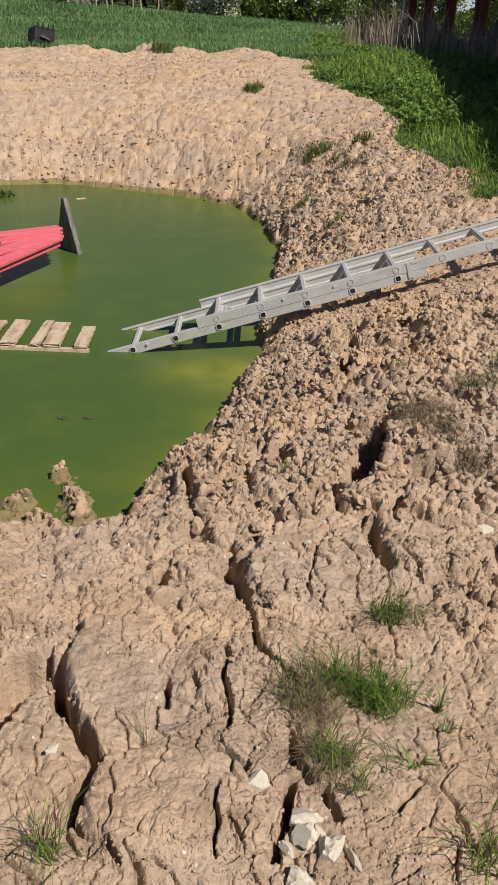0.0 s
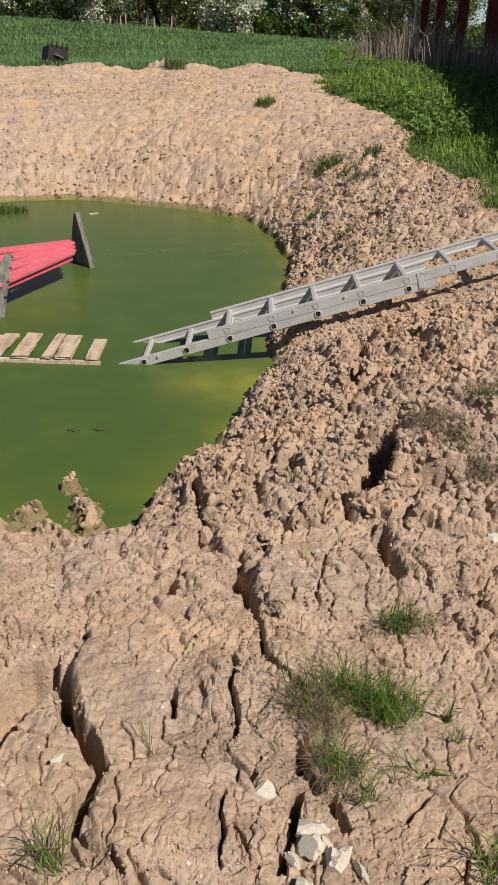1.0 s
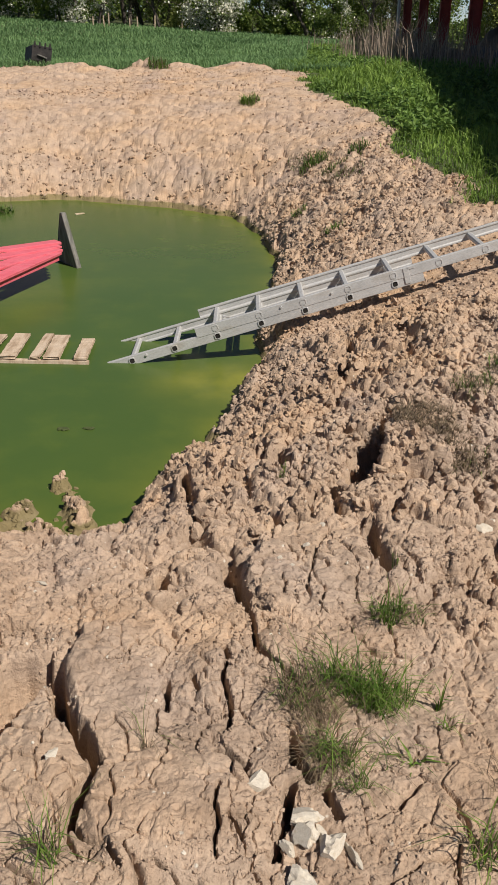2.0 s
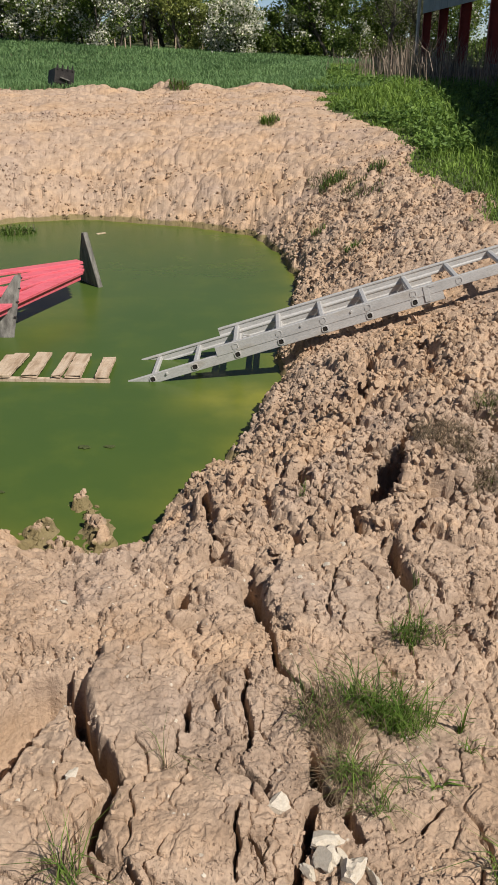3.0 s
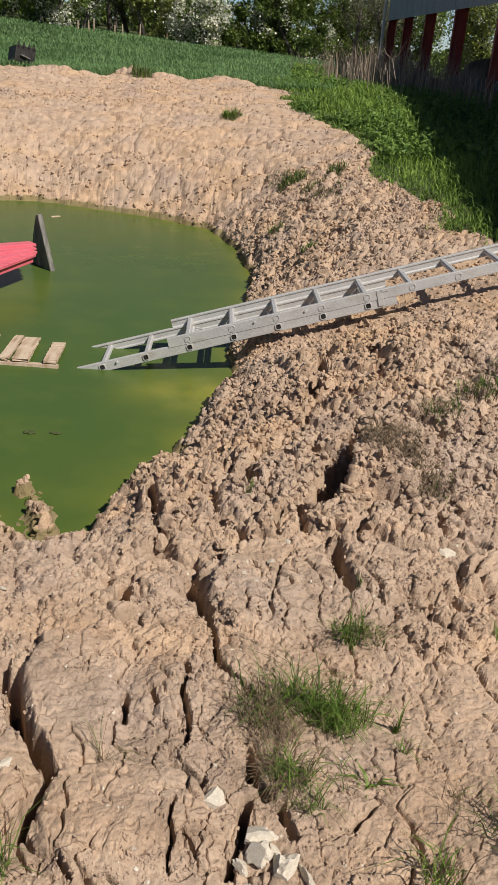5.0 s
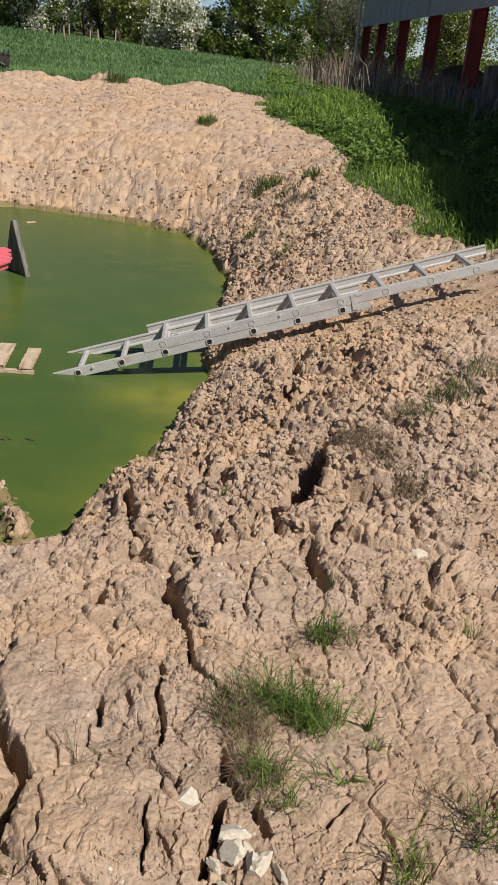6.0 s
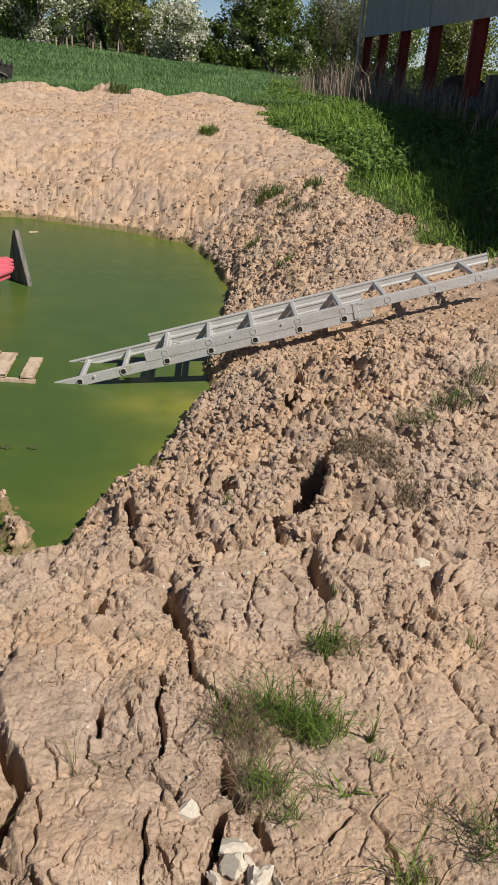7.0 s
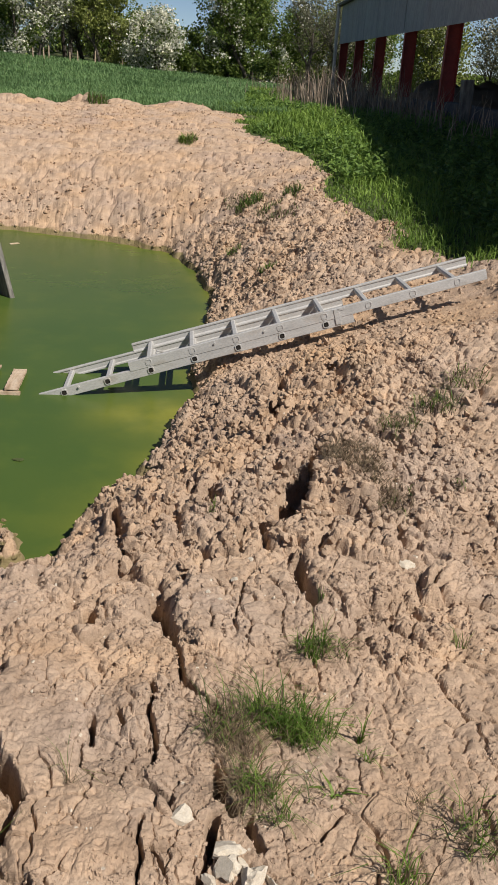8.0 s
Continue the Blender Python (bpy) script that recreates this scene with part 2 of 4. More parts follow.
POND = [(-3.18, 10.48), (-2.45, 10.66), (-1.58, 10.38), (-0.94, 10.10), (-0.33, 9.66), (-0.04, 8.85), (0.11, 7.93), (0.13, 7.42), (0.08, 6.85),
        (0.02, 6.26), (-0.02, 5.62), (0.04, 5.19), (-0.09, 4.86), (-0.13, 4.53), (-0.17, 4.29), (-0.25, 4.04), (-0.19, 3.84), (-0.36, 3.79),
        (-0.43, 3.56), (-0.51, 3.42), (-0.56, 3.20), (-0.60, 3.06), (-0.69, 3.01), (-0.87, 2.99), (-1.02, 3.19), (-1.16, 3.15), (-1.9, 3.3),
        (-3.0, 3.5), (-5.0, 4.2), (-7.0, 6.5), (-6.2, 9.2), (-4.5, 10.2), (-3.5, 10.2)]


def polyline_distance(x, y, points, closed=False):
    best = np.full(x.shape, 1e9)
    inside = np.zeros(x.shape, bool)
    ring = list(points) + ([points[0]] if closed else [])
    for (ax, ay), (bx, by) in zip(ring, ring[1:]):
        dx, dy = bx - ax, by - ay
        t = np.clip(((x - ax) * dx + (y - ay) * dy) / (dx * dx + dy * dy), 0, 1)
        best = np.minimum(best, (x - ax - t * dx) ** 2 + (y - ay - t * dy) ** 2)
        if closed and ay != by:
            inside ^= ((ay > y) != (by > y)) & (x < ax + (y - ay) / dy * dx)
    best = np.sqrt(best)
    return np.where(inside, -best, best) if closed else best


# Slabs of the dried bank: outline, lift, and tilt to x and y about its middle.
SLABS = [([(-0.50, 1.73), (-0.48, 1.89), (-0.25, 1.95), (-0.21, 1.69), (-0.20, 1.47), (-0.25, 1.44), (-0.35, 1.43), (-0.43, 1.54)], 0.030, -0.11, 0.03),
         ([(-0.36, 1.41), (-0.26, 1.44), (-0.13, 1.46), (-0.06, 1.44), (-0.01, 1.40), (0.03, 1.31), (0.05, 1.10), (-0.25, 1.10), (-0.33, 1.21), (-0.35, 1.24)], 0.024, -0.03, 0.03),
         ([(-0.03, 2.17), (0.01, 2.43), (0.18, 2.54), (0.34, 2.54), (0.36, 2.38), (0.34, 2.25), (0.41, 2.19), (0.29, 1.95), (0.10, 1.93), (0.03, 1.98)], 0.036, -0.06, 0.05),
         ([(0.45, 2.84), (0.49, 3.06), (0.62, 3.25), (0.80, 3.25), (0.82, 3.0), (0.72, 2.83)], 0.095, -0.16, 0.05),
         ([(0.41, 2.24), (0.40, 2.48), (0.52, 2.52), (0.66, 2.42), (0.64, 2.24), (0.52, 2.15)], 0.030, -0.06, 0.04),
         ([(-0.62, 1.40), (-0.50, 1.66), (-0.40, 1.47), (-0.38, 1.30), (-0.50, 1.22)], 0.012, 0.04, 0.02),
         ([(-0.34, 2.98), (-0.36, 3.25), (-0.22, 3.30), (-0.12, 3.05), (-0.18, 2.86)], 0.045, -0.05, 0.06)]
# Open gaps: line, half width and depth.
GAPS = [([(-0.51, 1.73), (-0.462, 1.57), (-0.383, 1.468), (-0.351, 1.423)], 0.020, 0.11),
        ([(-0.351, 1.423), (-0.362, 1.342), (-0.383, 1.247)], 0.017, 0.10), ([(-0.377, 1.247), (-0.437, 1.208), (-0.482, 1.169)], 0.010, 0.07),
        ([(-0.365, 1.244), (-0.341, 1.213), (-0.284, 1.181), (-0.251, 1.14)], 0.006, 0.05), ([(-0.09, 2.30), (-0.048, 2.135), (-0.026, 2.022), (0.02, 1.970)], 0.020, 0.10),
        ([(-0.019, 2.006), (-0.005, 1.88), (0.034, 1.786), (0.106, 1.693)], 0.010, 0.08), ([(0.088, 1.503), (0.099, 1.41), (0.132, 1.362)], 0.011, 0.09),
        ([(0.088, 1.347), (0.075, 1.263), (0.045, 1.177)], 0.013, 0.08)]
FURROWS = [([(0.345, 2.77), (0.417, 2.95), (0.49, 3.116), (0.61, 3.25)], 0.062, 0.15), ([(0.348, 2.44), (0.385, 2.46), (0.385, 2.341), (0.415, 2.20)], 0.020, 0.12),
           ([(0.276, 2.755), (0.189, 2.624), (0.07, 2.555)], 0.016, 0.08), ([(-0.31, 3.19), (-0.27, 2.974), (-0.18, 2.827)], 0.020, 0.09),
           ([(0.095, 3.115), (0.126, 2.973)], 0.025, 0.09), ([(0.524, 3.345), (0.531, 3.2)], 0.025, 0.10), ([(-0.295, 2.108), (-0.302, 2.246)], 0.022, 0.10),
           ([(-0.299, 2.014), (-0.209, 2.095)], 0.016, 0.07), ([(0.40, 3.9), (0.46, 4.12), (0.47, 4.35)], 0.03, 0.10)]
SPLITS = [([(-0.065, 1.337), (-0.081, 1.279), (-0.066, 1.226), (-0.067, 1.161)], 0.0045, 0.04), ([(-0.048, 1.254), (-0.006, 1.205)], 0.0035, 0.03),
          ([(-0.08, 1.44), (-0.013, 1.408)], 0.012, 0.06), ([(-0.077, 1.793), (-0.079, 1.695), (-0.06, 1.6), (-0.068, 1.507)], 0.007, 0.05),
          ([(-0.157, 1.694), (-0.138, 1.636)], 0.007, 0.04), ([(-0.214, 1.673), (-0.214, 1.578)], 0.009, 0.06), ([(0.168, 1.351), (0.18, 1.263)], 0.011, 0.06),
          ([(-0.13, 1.95), (-0.02, 1.98)], 0.006, 0.04), ([(0.02, 1.94), (0.12, 1.88), (0.24, 1.90)], 0.005, 0.04)]
# Clumps that stand out of the shallows: place, radius and height.
CLUMPS = [(-0.92, 3.50, 0.05, 0.045), (-0.86, 3.40, 0.035, 0.03), (-0.80, 3.27, 0.085, 0.05), (-0.77, 3.16, 0.08, 0.07), (-1.05, 3.24, 0.08, 0.06), (-0.92, 3.09, 0.07, 0.05)]
# Low spoil humps along the crop: place, half width and height.
HUMPS = [(-2.15, 16.9, 0.30, 0.20), (-1.45, 17.0, 0.30, 0.10), (-3.3, 16.2, 0.5, 0.10), (-0.4, 16.8, 0.4, 0.10)]
# Ground that has dropped away beside the slabs: outline and depth.
SUNK = [([(-0.62, 1.36), (-0.56, 1.60), (-0.50, 1.72), (-0.53, 1.80), (-0.64, 1.76), (-0.75, 1.58), (-0.80, 1.36)], 0.16), ([(-0.02, 2.14), (-0.06, 2.10), (-0.12, 2.22), (-0.11, 2.32), (-0.03, 2.30)], 0.07)]
GRASS_EDGE = [(-5.1, 16.8), (-3.1, 16.2), (-2.2, 16.9), (-1.0, 17.3), (0.1, 16.7), (0.66, 15.6), (0.62, 13.4), (1.1, 12.3), (1.40, 11.2), (1.45, 10.6),
              (1.38, 9.9), (1.42, 9.2), (1.58, 8.2), (1.72, 7.45), (1.62, 6.75), (1.78, 6.45), (1.85, 6.14), (2.15, 5.9), (2.6, 4.4), (2.8, 2.0),
              (2.9, -40.0), (900.0, -40.0), (900.0, 1500.0), (-900.0, 1500.0), (-900.0, 17.6)]


def grass_depth(x, y):
    """How far inside the green a place lies, in metres; negative on the bare clay."""
    return -polyline_distance(x, y, GRASS_EDGE, True) + 0.12 * fbm(x, y, 0.7, 71, 3) + 0.12 * fbm(x, y, 0.22, 75, 2)


def land(x, y, fine=True):
    """The ground's height above the water."""
    x, y = np.asarray(x, float), np.asarray(y, float)
    d = polyline_distance(x, y, POND, True) + 0.055 * fbm(x, y, 0.20, 5, 3, 0.6) * step(1.0, 3.5, y)
    far, right = step(7.5, 11.5, y), step(2.7, 4.6, y + 0.35 * x)
    top = 0.45 + right * (0.47 + 0.10 * step(5, 9, y)) + far * 0.15
    length = 0.55 + right * 0.55 + far * 0.65
    z = np.where(d > 0, top * (1 - np.exp(-np.maximum(d, 0) / length)) + 0.03 * (1 - np.exp(-np.maximum(d, 0) / 0.04)), 0.5 * (np.exp(np.minimum(d, 0) / 0.4) - 1))
    # field and verge
    z = z + step(16.5, 24, y) * -0.22 + step(20, 55, y) * (0.05 - 0.055 * np.clip(x - 3, -30, 12)) * np.clip(y / 55, 0, 1.3)
    dry = step(0.0, 0.12, d)
    z = z - 0.19 * np.exp(-((x + 1.03) ** 2 + (y - 2.99) ** 2) / 0.012)
    for cx, cy, r, h in CLUMPS:
        q = np.hypot(x - cx, y - cy) / r
        z = np.maximum(z, 0.8 * h * (1 - q**2) + 0.028 * fbm(x, y, 0.06, 7, 3, 0.6) * (q < 1.3) - 0.05 * (q > 1.3))
    z = z + dry * (0.045 * fbm(x, y, 1.6, 11, 3) + 0.02 * fbm(x, y, 0.5, 15, 3))
    if not fine:
        return z
    dry = np.maximum(dry, step(0.0, 0.05, z))
    quiet = z
    soil = 1 - step(-0.05, 0.5, grass_depth(x, y))
    front = step(0.55, 1.0, y)
    close = 1 - step(5, 8, y)
    wx = x + 0.03 * fbm(x, y, 0.34, 21, 2) + 0.008 * fbm(x, y, 0.06, 24, 2, 0.6)
    wy = y + 0.03 * fbm(x, y, 0.34, 27, 2) + 0.008 * fbm(x, y, 0.06, 30, 2, 0.6)
    jx = x + 0.016 * fbm(x, y, 0.07, 151, 3, 0.5)
    jy = y + 0.016 * fbm(x, y, 0.07, 155, 3, 0.5)
    # raised slabs with broken edges
    slab = np.zeros(x.shape)
    for ring, lift, tx, ty in SLABS:
        q = -polyline_distance(jx, jy, ring, True)
        mx, my = sum(p[0] for p in ring) / len(ring), sum(p[1] for p in ring) / len(ring)
        on = step(-0.008, 0.024, q)
        z = z + on * np.maximum(lift + tx * (x - mx) + ty * (y - my) - 0.012 * np.exp(-np.maximum(q, 0) / 0.03), 0.0)
        slab = np.maximum(slab, step(-0.01, 0.05, q))
    for ring, deep in SUNK:
        z = z - deep * step(0.0, 0.03, -polyline_distance(jx, jy, ring, True))
    # how broken the clay is: rubble on the bank, quiet on the slabs and the trodden side
    bank = step(1.95, 2.55, y + 0.35 * x + 0.25 * fbm(x, y, 0.5, 43, 2)) * (1 - 0.75 * step(0.75, 1.25, x + 0.06 * (4 - y) + 0.2 * fbm(x, y, 0.7, 44, 2)))
    bank = bank * (1 - 0.80 * step(8.6, 10.2, y - 0.6 * x))
    mid = 0.5 * np.exp(-(((x + 0.06) / 0.20) ** 2 + ((y - 1.75) / 0.28) ** 2))
    mid = np.maximum(mid, 0.45 * step(1.55, 1.9, y) * (1 - step(0.0, 0.35, x)) + 0.09 * step(0.25, 0.5, x) * (1 - step(2.2, 2.6, y)))
    cloddy = np.clip(np.maximum(bank, mid) * (1 - 0.88 * slab), 0.05, 1) * dry * soil * front
    for n, (size, amp) in enumerate(((0.27, 0.048), (0.12, 0.031), (0.058, 0.0175), (0.028, 0.0080), (0.014, 0.0034))):
        if n == 4:
            keep = 1 - step(3.5, 5.0, y)
        else:
            keep = 1 - step(6.0, 9.0, y) if n == 3 else 1.0
        k = 1 + 0.35 * step(6, 12, y)
        c1, c2, r, ox, oy = cells(wx / k + 0.22 * size * fbm(x, y, size * 0.6, 60 + n, 2), wy / k + 0.22 * size * fbm(x, y, size * 0.6, 64 + n, 2), size, 51 + 3 * n)
        edge = (c2 - c1) / size
        tilt = (ox * (r * 37 % 1 - 0.5) + oy * (r * 91 % 1 - 0.5)) / size * 1.5
        pillow = np.sqrt(np.clip(edge / 0.35, 0, 1))
        open_ = 0.25 + 0.75 * step(0.35, 0.65, value_noise(x / (size * 1.7), y / (size * 1.7), 68 + n))
        plate = 0.75 * ((r * 7.3 % 1) - 0.5) + 0.8 * tilt * pillow + 0.45 * pillow - 1.0 * open_ * np.exp(-((edge / 0.10) ** 2))
        z = z + np.maximum(cloddy, 0.07 * dry * soil * front * (n > 2)) * amp * plate * keep
    # drying cracks in the smoother clay
    calm = (1 - 0.85 * cloddy) * dry * soil * front
    for size, deep, wide, seed in ((0.23, 0.042, 0.0058, 81), (0.10, 0.030, 0.0046, 85), (0.05, 0.015, 0.0036, 93)):
        k = 1 + 0.5 * step(6, 10, y)
        c1, c2, r, ox, oy = cells(wx / k + 0.16 * size * fbm(x, y, size * 0.5, seed + 3, 3, 0.6), wy / k + 0.16 * size * fbm(x, y, size * 0.5, seed + 7, 3, 0.6), size, seed)
        some = step(-0.15, 0.20, fbm(x, y, size * 1.6, seed + 9, 2)) * (1 if size > 0.2 else 1 - step(9, 13, y) if size > 0.06 else 1 - step(4, 6, y))
        z = z - calm * some * deep * (1 + 0.9 * step(5, 9, y)) * np.exp(-(((c2 - c1) / (wide * np.clip(0.5 * y, 0.8, 3.0))) ** 2))
        z = z + calm * 0.22 * deep * (r - 0.5 + (ox * (r * 37 % 1 - 0.5) + oy * (r * 91 % 1 - 0.5)) / size)
    for line, width, deep in GAPS + FURROWS + SPLITS:
        q = polyline_distance(jx, jy, line)
        w = width * (0.45 + 0.75 * value_noise(x * 18, y * 18, 41))
        z = z - 1.5 * deep * (1 - step(0.45, 1.25, q / w)) * dry
    # the bed worn clear under the ladder
    bed = 0.3063 * (x + 0.817) - 0.055 - 0.05 * step(0.1, 0.5, x)
    z = z - np.maximum(z - bed, 0) * (1 - step(0.30, 0.95, np.abs(y - 5.36))) * step(-0.05, 0.05, x) * (1 - step(1.85, 2.0, x))
    # small lumps, pits and grain
    z = z + soil * dry * (0.012 * fbm(x, y, 0.16, 91, 3, 0.5) + front * close * 0.0050 * fbm(x, y, 0.045, 95, 3, 0.6) + 0.0026 * fbm(x, y, 0.016, 98, 2, 0.6) * (1 - step(4, 6, y)) * front)
    pits = np.clip(fbm(x, y, 0.030, 105, 3, 0.6) - 0.22, 0, 1)
    z = z - soil * dry * front * 0.022 * pits * (1 - step(5, 7, y))
    # worn shelves left by the digger across the far bank
    z = z + step(8.5, 11.0, y) * step(0.1, 0.5, d) * soil * dry * (0.038 * np.abs(np.sin(3.1 * d + 2.6 * fbm(x * 0.4, y, 1.0, 101, 4, 0.6))) ** 0.5 + 0.034 * fbm(x * 0.25, y, 0.20, 107, 3, 0.65))
    z = z + step(7.0, 9.5, y) * soil * dry * (0.007 * fbm(x, y, 0.13, 111, 3, 0.6) + 0.05 * step(12.5, 15, y) * fbm(x, y, 0.5, 113, 3, 0.6))
    for cx, cy, r, h in HUMPS:
        z = z + h * np.exp(-(((x - cx) / r) ** 2 + ((y - cy) / 0.3) ** 2)) * (0.7 + 0.8 * fbm(x, y, 0.15, 115, 3, 0.6))
    # the broken ground dies away to the sides
    return z + (quiet - z) * step(0.60, 0.80, np.abs(x) / np.maximum(y, 1.0))


def grid_lines():
    def grow(start, end, first, rate):
        out, v, s = [], start, first
        while v < end:
            v += s
            s *= rate
            out.append(v)
        return out

    def fan(inner, outer):
        return list(np.arange(0, inner, 0.0020)) + list(np.arange(inner, outer, 0.0032))

    right, left = fan(0.37, 0.62), fan(0.33, 0.54)
    right += grow(right[-1], 60, 0.006, 1.10)
    left += grow(left[-1], 60, 0.006, 1.10)
    us = np.array([-v for v in left[:0:-1]] + right)
    ys = list(np.arange(1.02, 2.1, 0.0040))
    v = ys[-1]
    while v < 18:
        v += 0.0040 * (v / 2.1) ** 1.45
        ys.append(v)
    ys += grow(ys[-1], 900, 0.10, 1.07)
    ys = [-v for v in grow(-1.02, 300, 0.02, 1.18)][::-1] + ys
    return us, np.array(ys)


def build_ground():
    us, ys = grid_lines()
    gu, gy = np.meshgrid(us, ys)
    gx = gu * np.maximum(np.maximum(gy, 1.0), -0.5 * gy)
    gz = land(gx, gy)
    # weathering: take the edge off single points
    gz[1:-1] = 0.76 * gz[1:-1] + 0.12 * (gz[:-2] + gz[2:])
    gz[:, 1:-1] = 0.76 * gz[:, 1:-1] + 0.12 * (gz[:, :-2] + gz[:, 2:])
    ny, nx = gx.shape
    verts = np.stack([gx, gy, gz], -1).reshape(-1, 3)
    i = np.arange(ny * nx).reshape(ny, nx)
    faces = np.stack([i[:-1, :-1], i[:-1, 1:], i[1:, 1:], i[1:, :-1]], -1).reshape(-1, 4)
    cx, cy = (gx[:-1, :-1] + gx[1:, 1:]) / 2, (gy[:-1, :-1] + gy[1:, 1:]) / 2
    turf = (grass_depth(cx, cy) > 0).ravel()
    ob = new("ground", mesh_from("ground", verts, faces, [SOIL, TURF], False, turf))
    return tagged(ob, "dry cracked clay banks running out into green field", "ground", kind="structure")


def build_water():
    xs, ys = np.linspace(-7.6, 0.45, 110), np.linspace(2.75, 11.0, 120)
    gx, gy = np.meshgrid(xs, ys)
    verts = np.stack([gx, gy, 0 * gx], -1).reshape(-1, 3)
    i = np.arange(gx.size).reshape(gx.shape)
    faces = np.stack([i[:-1, :-1], i[:-1, 1:], i[1:, 1:], i[1:, :-1]], -1).reshape(-1, 4)
    me = mesh_from("pond_water", verts, faces, [WATER], True)
    d = polyline_distance(gx, gy, POND, True)
    silt_and_reflection = np.clip(np.exp(np.minimum(d, 0) / 0.14), 0, 1) * 0.55 + 0.9 * np.exp(-((gx + 0.28) ** 2 / 0.10 + (gy - 4.85) ** 2 / 0.07))
    # the trestle's yellowish reflection, put into the water colour beside it
    silt_and_reflection = np.clip(silt_and_reflection + 0.35 * np.exp(-((gx + 1.9) ** 2 / 0.2 + (gy - 6.6) ** 2 / 0.5)), 0, 1).ravel()
    at = me.attributes.new("silt_and_reflection", "FLOAT_COLOR", "POINT")
    at.data.foreach_set("color", np.stack([silt_and_reflection] * 3 + [np.ones_like(silt_and_reflection)], -1).astype(np.float32).ravel())
    return tagged(new("pond_water", me), "still opaque green pond water with algae", "water", kind="structure")


build_ground()
build_water()


# ---- ladder ----
def turned(x_axis, y_axis, z_axis, at):
    return Matrix((x_axis, y_axis, z_axis)).transposed().to_4x4() if at is None else Matrix.Translation(at) @ Matrix((x_axis, y_axis, z_axis)).transposed().to_4x4()


def tube_rung(parent, x, z, width):
    """A rung whose ends are capped cups, coloured dark as shaded open tubes in the rails."""
    bm = bmesh.new()
    rings = []
    for y, r in ((-0.018, 0.0200), (-0.0135, 0.0215), (-0.0135, 0.0165), (width + 0.0135, 0.0165), (width + 0.0135, 0.0215), (width + 0.018, 0.0200)):
        rings.append([bm.verts.new((x + r * c, y, z + r * s)) for c, s in ((0.6, 1), (1, 0.6), (1, -0.6), (0.6, -1), (-0.6, -1), (-1, -0.6), (-1, 0.6), (-0.6, 1))])
    inner = []
    for y in (-0.018, -0.0140, width + 0.0140, width + 0.018):
        inner.append([bm.verts.new((x + 0.0150 * c, y, z + 0.0150 * s)) for c, s in ((0.6, 1), (1, 0.6), (1, -0.6), (0.6, -1), (-0.6, -1), (-1, -0.6), (-1, 0.6), (-0.6, 1))])
    for a, b in zip(rings, rings[1:]):
        for i in range(8):
            bm.faces.new((a[i], a[i - 1], b[i - 1], b[i]))
    for a, b in ((rings[0], inner[0]), (inner[3], rings[5])):
        for i in range(8):
            bm.faces.new((a[i], b[i], b[i - 1], a[i - 1]))
    dark = []
    for a, b in ((inner[0], inner[1]), (inner[2], inner[3])):
        for i in range(8):
            dark.append(bm.faces.new((a[i], b[i], b[i - 1], a[i - 1])))
    dark += [bm.faces.new(inner[1]), bm.faces.new(inner[2])]
    count = len(dark)
    ob = part("rung", bm, ALU, parent)
    ob.data.materials.append(HOLE_SHADE)
    for p in ob.data.polygons[-count:]:
        p.material_index = 1
    return ob


def rail(parent, x0, x1, y, z, flip):
    """A box rail with lipped edges: a web with two flanges and folded lips."""
    bm = bmesh.new()
    h, w, s = 0.0315, 0.0125, 1 if flip else -1
    shape = [(w * s, h), (-w * s, h), (-w * s, -h), (w * s, -h), (w * s, -h + 0.012), (w * s * 0.55, -h + 0.016), (w * s * 0.55, h - 0.016), (w * s, h - 0.012)]
    ends = [[bm.verts.new((x, y + a, z + b)) for a, b in shape] for x in (x0, x1)]
    for i in range(8):
        bm.faces.new((ends[0][i], ends[0][i - 1], ends[1][i - 1], ends[1][i]))
    bm.faces.new(ends[0])
    bm.faces.new(ends[1][::-1])
    bmesh.ops.recalc_face_normals(bm, faces=bm.faces)
    bmesh.ops.bevel(bm, geom=[e for e in bm.edges if abs(e.verts[0].co.x - e.verts[1].co.x) > 0.5], offset=0.002, segments=1, affect="EDGES")
    return part("rail", bm, ALU, parent)


